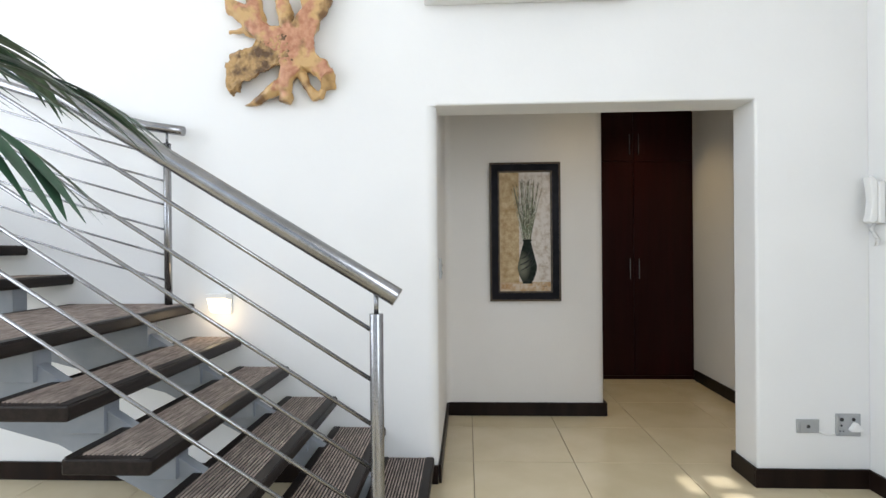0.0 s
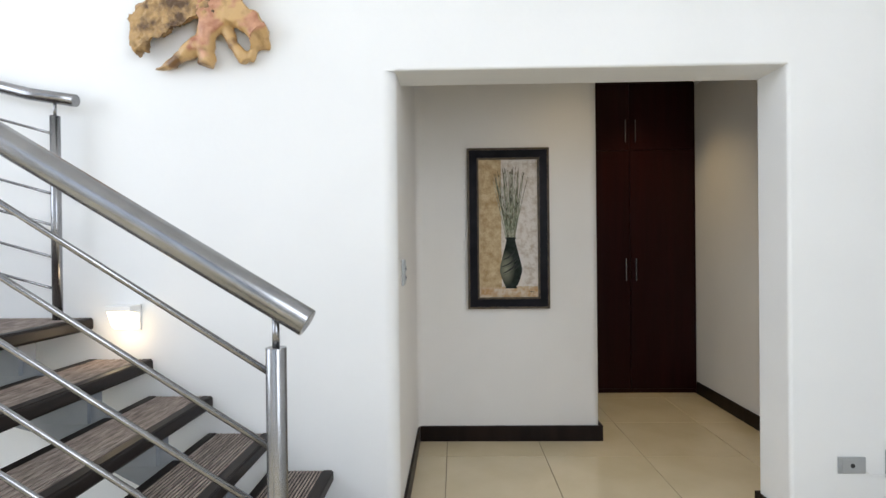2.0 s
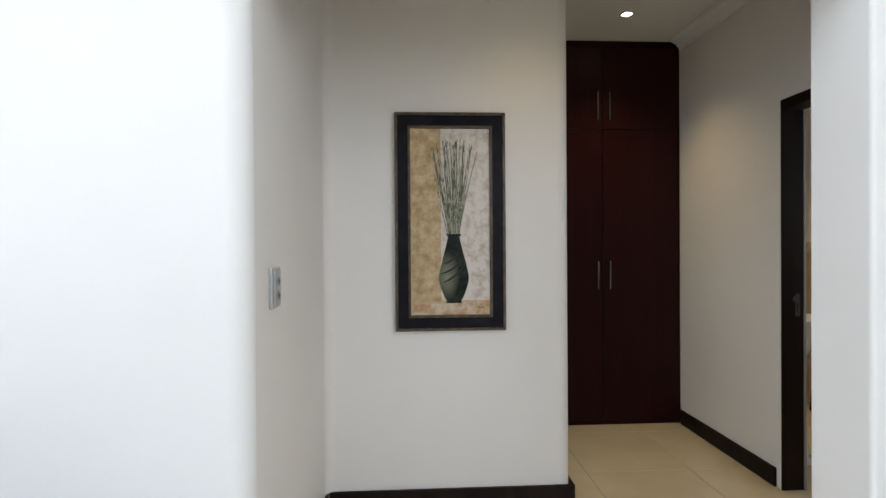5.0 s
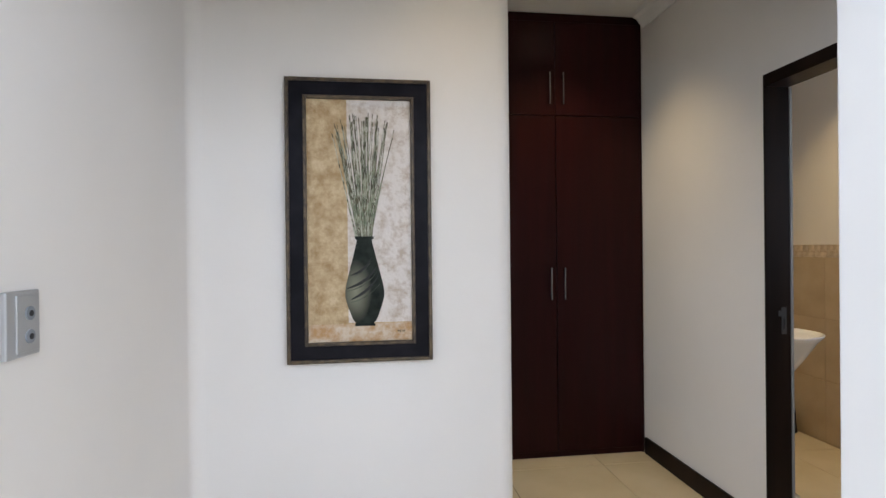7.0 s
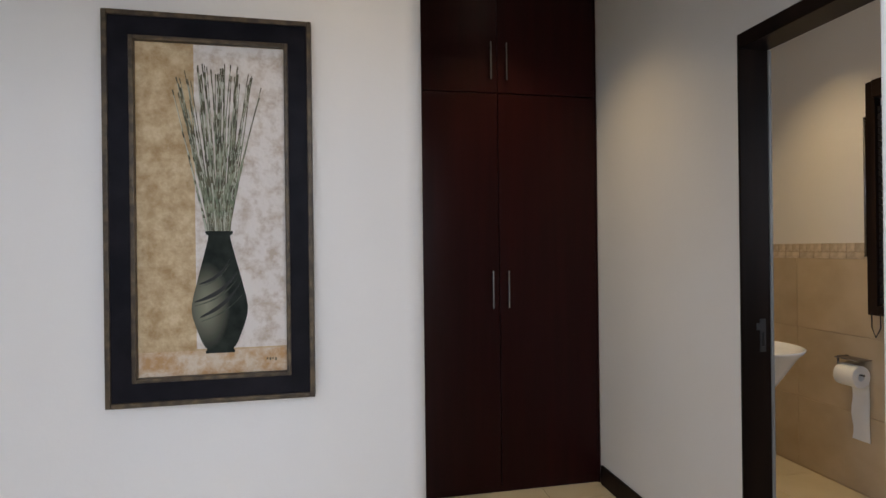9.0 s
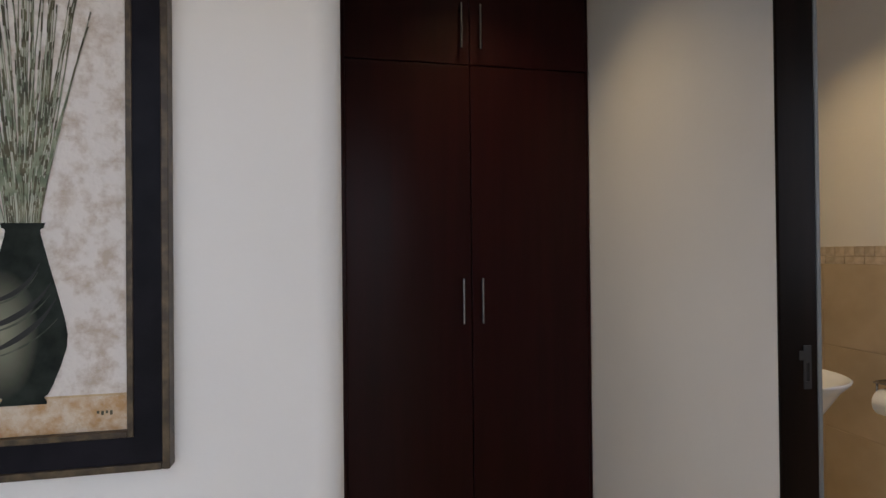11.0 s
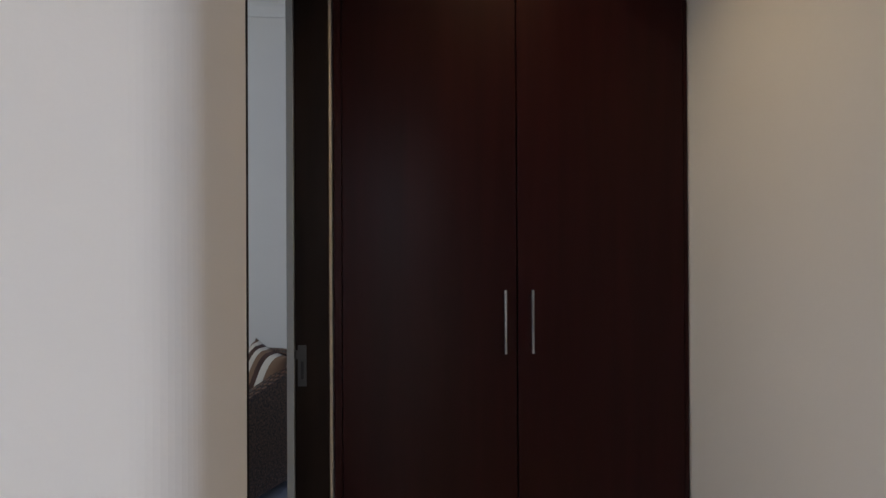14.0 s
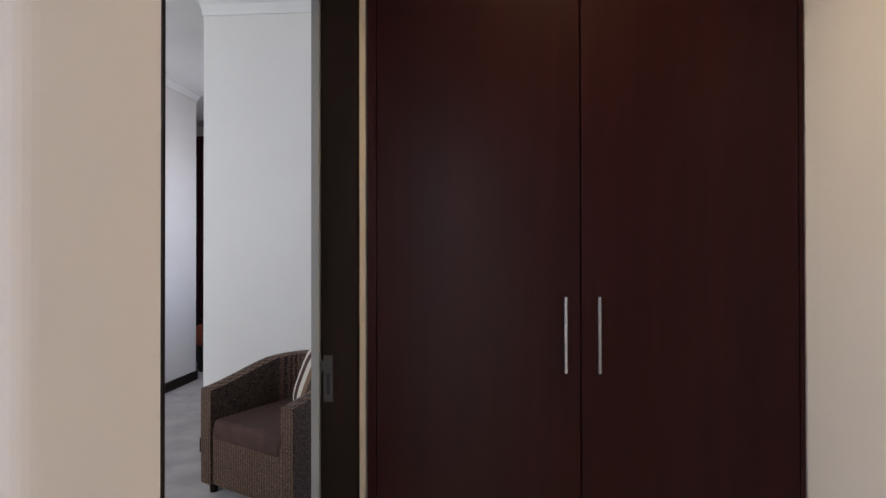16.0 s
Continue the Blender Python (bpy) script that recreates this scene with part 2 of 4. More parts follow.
def wicker_material():
    m = bpy.data.materials.new("woven_wicker")
    m.use_nodes = True
    n, l = m.node_tree.nodes, m.node_tree.links
    b = n["Principled BSDF"]
    b.inputs["Roughness"].default_value = 0.55
    tc = n.new("ShaderNodeTexCoord")
    outs = []
    for axis, sc in (("Z", 26), ("X", 17)):
        w = n.new("ShaderNodeTexWave")
        w.bands_direction = axis
        w.inputs["Scale"].default_value, w.inputs["Distortion"].default_value, w.inputs["Detail Scale"].default_value = sc, 1.6, 3
        l.new(tc.outputs["Object"], w.inputs["Vector"])
        outs.append(w.outputs["Fac"])
    mul = n.new("ShaderNodeMath")
    mul.operation = "MULTIPLY"
    l.new(outs[0], mul.inputs[0]), l.new(outs[1], mul.inputs[1])
    nz = n.new("ShaderNodeTexNoise")
    nz.inputs["Scale"].default_value = 95
    l.new(tc.outputs["Object"], nz.inputs["Vector"])
    add = n.new("ShaderNodeMath")
    add.operation = "MULTIPLY_ADD"
    add.inputs[1].default_value = 0.6
    l.new(mul.outputs[0], add.inputs[0]), l.new(mul.outputs[0], add.inputs[1]), l.new(nz.outputs["Fac"], add.inputs[2])
    r = n.new("ShaderNodeValToRGB")
    r.color_ramp.elements[0].position, r.color_ramp.elements[1].position = 0.4, 1.1
    r.color_ramp.elements[0].color, r.color_ramp.elements[1].color = (0.016, 0.009, 0.006, 1), (0.25, 0.13, 0.072, 1)
    l.new(add.outputs[0], r.inputs["Fac"]), l.new(r.outputs["Color"], b.inputs["Base Color"])
    bp = n.new("ShaderNodeBump")
    bp.inputs["Strength"].default_value, bp.inputs["Distance"].default_value = 0.8, 0.008
    l.new(mul.outputs[0], bp.inputs["Height"]), l.new(bp.outputs["Normal"], b.inputs["Normal"])
    return m


WICKER = wicker_material()


# ---- mesh tools ----
def finish(name, bm, mat, parent=None, bevel=0.0, segs=2, smooth=False, mats=None):
    bmesh.ops.recalc_face_normals(bm, faces=bm.faces)
    me = bpy.data.meshes.new(name)
    bm.to_mesh(me)
    bm.free()
    for mm in (mats or [mat]):
        me.materials.append(mm)
    if smooth:
        for p in me.polygons:
            p.use_smooth = True
    ob = new(name, me)
    if parent:
        ob.parent = parent
    if bevel:
        md = ob.modifiers.new("bevel", "BEVEL")
        md.width, md.segments, md.limit_method, md.angle_limit = bevel, segs, "ANGLE", radians(40)
    return ob


def put_box(bm, x0, x1, y0, y1, z0, z1):
    v = [bm.verts.new((x, y, z)) for x in (x0, x1) for y in (y0, y1) for z in (z0, z1)]
    for f in ((0, 1, 3, 2), (4, 6, 7, 5), (0, 4, 5, 1), (2, 3, 7, 6), (0, 2, 6, 4), (1, 5, 7, 3)):
        bm.faces.new([v[i] for i in f])


def boxes(name, dims, mat, parent=None, bevel=0.0, segs=2):
    bm = bmesh.new()
    for d in dims:
        put_box(bm, *d)
    return finish(name, bm, mat, parent, bevel, segs)


def box(name, x0, x1, y0, y1, z0, z1, mat, parent=None, bevel=0.0, segs=2):
    return boxes(name, [(x0, x1, y0, y1, z0, z1)], mat, parent, bevel, segs)


def slab(name, outline, axis, a, b, mat, parent=None, bevel=0.0, segs=2, smooth=False):
    """An outline in the plane across axis, pushed from a to b along it."""
    at = {"x": lambda u, v, w: (w, u, v), "y": lambda u, v, w: (u, w, v), "z": lambda u, v, w: (u, v, w)}[axis]
    bm = bmesh.new()
    lo = [bm.verts.new(at(u, v, a)) for u, v in outline]
    hi = [bm.verts.new(at(u, v, b)) for u, v in outline]
    bm.faces.new(lo), bm.faces.new(hi)
    for i in range(len(lo)):
        j = (i + 1) % len(lo)
        bm.faces.new((lo[i], lo[j], hi[j], hi[i]))
    return finish(name, bm, mat, parent, bevel, segs, smooth)


def put_tube(bm, pts, radii, n=16, caps=True, rough=0.0):
    rings = []
    pts = [Vector(p) for p in pts]
    for i, p in enumerate(pts):
        d = (pts[min(i + 1, len(pts) - 1)] - pts[max(i - 1, 0)]).normalized()
        side = d.cross(Vector((0.13, 1, 0.07)))
        side = side.normalized() if side.length > 0.1 else d.cross(Vector((1, 0, 0))).normalized()
        up = side.cross(d)
        r = radii[i] if hasattr(radii, "__len__") else radii
        ring = []
        for k in range(n):
            a = 2 * math.pi * k / n
            q = p + (side * math.cos(a) + up * math.sin(a)) * r
            if rough:
                q += (q - p) * rough * noise.noise(q * 14)
            ring.append(bm.verts.new(q))
        rings.append(ring)
    for a, b in zip(rings, rings[1:]):
        for k in range(n):
            bm.faces.new((a[k], a[(k + 1) % n], b[(k + 1) % n], b[k]))
    if caps:
        bm.faces.new(rings[0]), bm.faces.new(rings[-1])


def tube(name, pts, radii, mat, parent=None, n=16, bevel=0.0):
    bm = bmesh.new()
    put_tube(bm, pts, radii, n)
    ob = finish(name, bm, mat, parent, bevel)
    for p in ob.data.polygons:
        p.use_smooth = len(p.vertices) == 4
    return ob


def lathe(name, profile, mat, parent=None, n=40, place=(0, 0, 0)):
    bm = bmesh.new()
    rings = [[bm.verts.new((place[0] + r * math.cos(2 * math.pi * k / n), place[1] + r * math.sin(2 * math.pi * k / n), place[2] + z)) for k in range(n)] for r, z in profile]
    for a, b in zip(rings, rings[1:]):
        for k in range(n):
            bm.faces.new((a[k], a[(k + 1) % n], b[(k + 1) % n], b[k]))
    return finish(name, bm, mat, parent, smooth=True)


def thing(name, place, label, category, group=""):
    e = new(name)
    e.location = place
    return tagged(e, label, category, group)


def part(ob, parent):
    """Hang a part built in world places under its thing."""
    ob.parent = parent
    ob.matrix_parent_inverse = Matrix.Translation(-parent.location)
    return ob


def structure(ob, label, category):
    return tagged(ob, label, category, kind="structure")


# ---- setting: foyer, lobby, bathroom, bedroom ----
SX, PY, CY, RX, HZ = 1.243, 1.222, 2.37, 2.42, 2.83   # side wall, picture wall, cupboard front, east wall of the lobby, lobby ceiling
OW, OH, WT = 1.757, 2.134, 0.243                      # opening width and height, wall thickness



def arc(cx, cy, r, a0, a1, n=10):
    return [(cx + r * math.cos(radians(a0 + (a1 - a0) * i / n)), cy + r * math.sin(radians(a0 + (a1 - a0) * i / n))) for i in range(n + 1)]


def put_prism(bm, outline, axis, a, b):
    at = {"x": lambda u, v, w: (w, u, v), "z": lambda u, v, w: (u, v, w)}[axis]
    lo, hi = [[bm.verts.new(at(u, v, w)) for u, v in outline] for w in (a, b)]
    bm.faces.new(lo), bm.faces.new(hi)
    for i in range(len(lo)):
        j = (i + 1) % len(lo)
        bm.faces.new((lo[i], lo[j], hi[j], hi[i]))


RN = 0.06    # the trowelled corner beside the switch is well rounded
wall_bm = bmesh.new()
put_prism(wall_bm, [(-5.0, WT), (-5.0, 0)] + arc(-RN, RN, RN, -90, 0, 16) + arc(-0.01, WT - 0.01, 0.01, 0, 90, 4), "z", 0, OH)
put_prism(wall_bm, [(2.66, 0), (2.66, WT)] + arc(OW + 0.012, WT - 0.012, 0.012, 90, 180, 4) + arc(OW + 0.016, 0.016, 0.016, 180, 270, 6), "z", 0, OH)
put_prism(wall_bm, [(0, 5.6), (WT, 5.6)] + arc(WT - 0.012, OH + 0.012, 0.012, 0, -90, 4) + arc(0.012, OH + 0.012, 0.012, -90, -180, 4), "x", 0, OW)
put_box(wall_bm, -5.0, 0, 0, WT, OH, 5.6)
put_box(wall_bm, OW, 2.66, 0, WT, OH, 5.6)
structure(finish("wall_north", wall_bm, PLASTER), "white plaster wall with a wide square opening and softly rounded edges", "wall")
structure(boxes("wall_east", [(2.355, 2.60, -3.4, -0.002, 0, 5.6), (2.355, 2.60, -6.5, -5.4, 0, 5.6), (2.355, 2.60, -5.4, -3.4, 0, 0.8), (2.355, 2.60, -5.4, -3.4, 3.8, 5.6)], PLASTER),
          "white plaster side wall of the foyer with a window", "wall")
structure(boxes("wall_west", [(-5.2, -5.0, -6.5, -4.8, 0, 5.6), (-5.2, -5.0, -1.0, 0.243, 0, 5.6), (-5.2, -5.0, -4.8, -1.0, 0, 0.9), (-5.2, -5.0, -4.8, -1.0, 5.1, 5.6)],
                PLASTER), "white plaster wall with a tall window", "wall")
structure(boxes("wall_south", [(-5.2, -3.2, -6.7, -6.5, 0, 5.6), (1.4, 2.6, -6.7, -6.5, 0, 5.6), (-3.2, 1.4, -6.7, -6.5, 0, 0.5), (-3.2, 1.4, -6.7, -6.5, 4.9, 5.6)],
                PLASTER), "white plaster wall with a tall window", "wall")
# the roof is out of view; its narrow slots are added to shape the floor's sun patches
SLOT = 5.6 * 3.0 / 5.2
roof_cells, ys = [], [-0.15 - SLOT - 0.03, -0.15 - SLOT + 0.06, -0.02 - SLOT, 0.13 - SLOT]
roof_cells += [(-5.2, 2.6, -6.7, ys[0], 5.6, 5.62), (-5.2, 2.6, ys[3], 0.243, 5.6, 5.62), (-5.2, 1.36, ys[0], ys[3], 5.6, 5.62), (1.66, 2.6, ys[0], ys[3], 5.6, 5.62),
               (1.44, 1.52, ys[0], ys[3], 5.6, 5.62), (1.36, 1.44, ys[0], ys[1], 5.6, 5.62), (1.52, 1.66, ys[1], ys[2], 5.6, 5.62)]
structure(boxes("ceiling_foyer", roof_cells, CEIL), "white foyer ceiling out of view, with slots added to shape sun patches", "ceiling")

JN, JF, DZ = 1.436, 2.27, 2.08      # bedroom doorway, clear faces
structure(slab("wall_picture", [(-0.15, RN), (0.0006, RN)] + arc(0.0556, PY - 0.055, 0.055, 180, 90) + arc(SX - 0.06, PY + 0.06, 0.06, -90, 0, 14) + [(SX, JN - 0.007), (SX - 0.12, JN - 0.007), (SX - 0.12, PY + 0.13), (-0.15, PY + 0.13)],
               "z", 0, HZ + 0.1, CREAM), "off-white plaster wall that carries the picture", "wall")
structure(slab("wall_bedroom_door", [(JN - 0.007, DZ + 0.04), (JF + 0.027, DZ + 0.04), (JF + 0.027, 0), (3.05, 0), (3.05, HZ + 0.1), (JN - 0.007, HZ + 0.1)],
               "x", SX - 0.12, SX, CREAM), "off-white plaster wall with a doorway to the bedroom", "wall")
BN, BF = 0.45, 1.283               # bathroom doorway, clear faces
structure(slab("wall_bathroom_door", [(WT, 0), (BN - 0.035, 0), (BN - 0.035, 2.10), (BF + 0.011, 2.10), (BF + 0.011, 0), (3.05, 0), (3.05, HZ + 0.1), (WT, HZ + 0.1)],
               "x", RX, RX + 0.11, CREAM), "off-white plaster wall with a doorway to the bathroom", "wall")
structure(box("wall_behind_cupboard", SX, RX, 2.97, 3.05, 0, HZ + 0.1, CREAM), "plain wall behind the cupboard", "wall")
structure(box("ceiling_lobby", -0.1, RX, WT, 3.0, HZ, HZ + 0.1, CEIL), "off-white lobby ceiling", "ceiling")


def cornice(name, line, z, mat, label):
    """line: pairs of points; the room lies to the left of the way."""
    bm = bmesh.new()
    for (xa, ya), (xb, yb) in line:
        d = Vector((xb - xa, yb - ya, 0)).normalized()
        s = Vector((-d.y, d.x, 0))
        prof = [(0, 0), (0, -0.085), (0.012, -0.085), (0.02, -0.06), (0.045, -0.03), (0.07, -0.018), (0.08, 0)]
        A = [bm.verts.new(Vector((xa, ya, z)) + s * u + Vector((0, 0, v))) for u, v in prof]
        B = [bm.verts.new(Vector((xb, yb, z)) + s * u + Vector((0, 0, v))) for u, v in prof]
        bm.faces.new(A), bm.faces.new(B)
        for i in range(len(prof)):
            j = (i + 1) % len(prof)
            bm.faces.new((A[i], A[j], B[j], B[i]))
    return structure(finish(name, bm, mat), label, "cornice")


cornice("trim_cornice_lobby", [((RX - 0.001, 0.25), (RX - 0.001, CY - 0.02)), ((0.001, PY - 0.002), (0.001, WT + 0.002))], HZ - 0.001, CEIL, "white moulded cornice under the lobby ceiling")

# baseboards
BB, BT = 0.105, 0.016
base = [(-5.0, -0.002, -BT, -0.001, 0, BB), (OW + 0.003, 2.353, -BT, -0.001, 0, BB), (2.355 - BT, 2.354, -6.4, -BT - 0.001, 0, BB),
        (0.001, BT, 0.0, PY - BT - 0.002, 0, BB), (0.001, SX + BT, PY - BT - 0.001, PY - 0.001, 0, BB), (SX + 0.001, SX + BT, PY, JN - 0.009, 0, BB),
        (RX - BT, RX - 0.001, BF + 0.05, CY - 0.02, 0, BB), (OW - BT, OW - 0.001, 0.0, WT, 0, BB), (OW - BT, OW + 0.003, -BT, -0.001, 0, BB),
        (OW - BT, RX - BT - 0.001, WT + 0.001, WT + BT, 0, BB), (RX - BT, RX - 0.001, WT + 0.001, BN - 0.05, 0, BB)]
structure(boxes("baseboard", base, DARKWOOD, bevel=0.003), "dark-stained timber baseboard along the walls", "baseboard")

# bathroom shell
BX = 3.70
structure(boxes("wall_bathroom", [(BX, BX + 0.1, 0.1, 3.05, 0, 2.85), (RX + 0.11, BX, 0.0, 0.1, 0, 2.85), (RX + 0.11, BX, 2.95, 3.05, 0, 2.85)], CREAM),
          "cream bathroom wall above a tiled dado", "wall")
structure(box("ceiling_bathroom", RX + 0.11, BX, 0.1, 2.95, 2.75, 2.85, CEIL), "plain bathroom ceiling", "ceiling")

# bedroom shell
BY = 4.32
structure(box("wall_bedroom_north", -0.29, SX - 0.12, BY, BY + 0.2, 0, 3.0, CREAM, bevel=0.006), "pale wall behind the armchair", "wall")
structure(boxes("wall_bedroom_outer", [(-3.6, -3.5, 1.35, 5.2, 0, 3.0), (-3.6, -2.5, 1.25, 1.35, 0, 3.0), (-2.5, -0.7, 1.25, 1.35, 0, 0.95), (-2.5, -0.7, 1.25, 1.35, 2.45, 3.0),
                                       (-0.7, -0.15, 1.25, 1.35, 0, 3.0), (-3.5, -1.42, 5.2, 5.3, 0, 3.0)], CREAM), "pale bedroom walls with a window", "wall")
structure(box("wall_bedroom_passage", -1.52, -1.42, 5.3, 6.25, 0, 3.0, CREAM), "pale wall of the passage beyond the bedroom", "wall")
# the window gap at y 5.1 to 6.4 is added for the passage fill
structure(boxes("wall_bedroom_back", [(-2.6, 0.2, 7.6, 7.7, 0, 3.0), (-0.29, -0.19, BY + 0.2, 5.1, 0, 3.0), (-0.29, -0.19, 6.4, 7.6, 0, 3.0), (-0.29, -0.19, 5.1, 6.4, 0, 0.95), (-0.29, -0.19, 5.1, 6.4, 2.45, 3.0), (-2.6, -2.5, 6.2, 7.6, 0, 3.0)], CREAM), "plain walls closing the passage, with an unseen added window", "wall")
structure(box("ceiling_bedroom", -3.6, SX - 0.12, 1.25, 7.7, 3.0, 3.1, CEIL), "white bedroom ceiling", "ceiling")
cornice("trim_cornice_bedroom", [((SX - 0.125, BY - 0.001), (-0.289, BY - 0.001)), ((-0.291, BY), (-0.291, 7.5)), ((-1.419, 6.25), (-1.419, 5.2))][:1] + [((-1.419, 6.25), (-1.419, 5.3))], 2.999, CEIL,
        "white moulded cornice in the bedroom")
structure(boxes("baseboard_bedroom", [(-0.305, SX - 0.125, BY - 0.016, BY - 0.001, 0.006, 0.1), (-0.305, -0.291, BY, BY + 0.2, 0.006, 0.1), (-1.419, -1.403, 5.3, 6.26, 0.006, 0.1)], DARKWOOD, bevel=0.003),
          "dark timber baseboard in the bedroom", "baseboard")
structure(box("floor_bedroom", -3.6, SX - 0.06, PY + 0.13, 7.7, -0.1, 0.006, CARPET), "grey bedroom carpet", "floor")

# ground outside
structure(box("ground", -60, 60, -60, 60, -0.4, -0.14, GROUT), "plain ground outside the house", "ground")


# ---- doors' frames ----
def door_frame(name, x0, x1, y0, y1, top, w, label, near, far):
    e = structure(thing(name, (0.5 * (x0 + x1), 0.5 * (y0 + y1), 0), label, "door frame"), label, "door frame")
    for nm, d in (("jamb", (x0, x1, y0 - near, y0, 0, top + w)), ("jamb", (x0, x1, y1, y1 + far, 0, top + w)), ("head", (x0, x1, y0, y1, top, top + w))):
        part(box(nm, *d, DARKWOOD, bevel=0.003), e)
    return e


def strike_plate(x, y, z, parent):
    p = part(boxes("strike_plate", [(x - 0.012, x + 0.012, y - 0.003, y, z + 0.012, z + 0.06), (x - 0.012, x + 0.012, y - 0.003, y, z - 0.06, z - 0.04),
                                    (x - 0.012, x - 0.005, y - 0.003, y, z - 0.04, z + 0.012), (x + 0.005, x + 0.012, y - 0.003, y, z - 0.04, z + 0.012),
                                    (x - 0.026, x - 0.012, y - 0.003, y, z + 0.02, z + 0.045)], LOCK), parent)
    tagged(p, "brushed metal strike plate")
    part(box("strike_hole", x - 0.0045, x + 0.0045, y - 0.001, y + 0.0005, z - 0.038, z + 0.010, BLACKP), parent)


bath_frame = door_frame("door_1", RX - 0.006, RX + 0.116, BN, BF, 2.046, 0.054, "dark-stained timber frame of the open bathroom doorway", 0.034, 0.010)
strike_plate(2.50, BF, 1.0, bath_frame)
bed_frame = door_frame("door_2", SX - 0.096, SX + 0.002, JN, JF, DZ, 0.034, "dark-stained timber frame of the open bedroom doorway", 0.006, 0.026)
strike_plate(1.168, JF, 1.0, bed_frame)
tagged(part(box("stop_strip", SX - 0.117, SX - 0.097, JF - 0.012, JF + 0.026, 0, DZ, GREYEDGE), bed_frame), "pale grey edge strip of the frame")


tagged(part(box("stop_strip", RX + 0.117, RX + 0.128, BF - 0.002, BF + 0.010, 0, 2.046, GREYEDGE), bath_frame), "pale grey edge strip of the frame")


# ---- cupboard ----
def cupboard():
    e = thing("cupboard", ((SX + RX) / 2, CY, 0), "tall built-in mahogany cupboard with four closed doors and bar handles", "cupboard")
    x0, x1 = SX + 0.006, RX - 0.006
    xm = 1.834
    part(boxes("body", [(x0, x1, CY + 0.022, 2.965, 0.0, HZ - 0.004), (x0, x0 + 0.024, CY + 0.002, CY + 0.022, 0, HZ - 0.004), (x1 - 0.012, x1, CY + 0.002, CY + 0.022, 0, HZ - 0.004),
                        (x0 + 0.024, x1 - 0.012, CY + 0.008, CY + 0.022, HZ - 0.055, HZ - 0.004), (x0 + 0.024, x1 - 0.012, CY + 0.012, CY + 0.022, 0, 0.035)], MAHOG), e)
    for a, b, hx in ((x0 + 0.027, xm - 0.0025, xm - 0.045), (xm + 0.0025, x1 - 0.015, xm + 0.043)):
        for z0, z1, h0 in ((0.04, 2.172, 1.008), (2.178, HZ - 0.06, 2.238)):
            d = part(box("door", a, b, CY, CY + 0.019, z0, z1, MAHOG, bevel=0.0015), e)
            bm = bmesh.new()
            put_tube(bm, [(hx, CY - 0.034, h0), (hx, CY - 0.034, h0 + 0.202)], 0.006, 14)
            for hz in (h0 + 0.022, h0 + 0.18):
                put_tube(bm, [(hx, CY - 0.034, hz), (hx, CY, hz)], 0.0045, 10)
            hd = finish("handle", bm, STEEL, smooth=False)
            hd.parent = d
            tagged(hd, "satin steel bar handle")


cupboard()


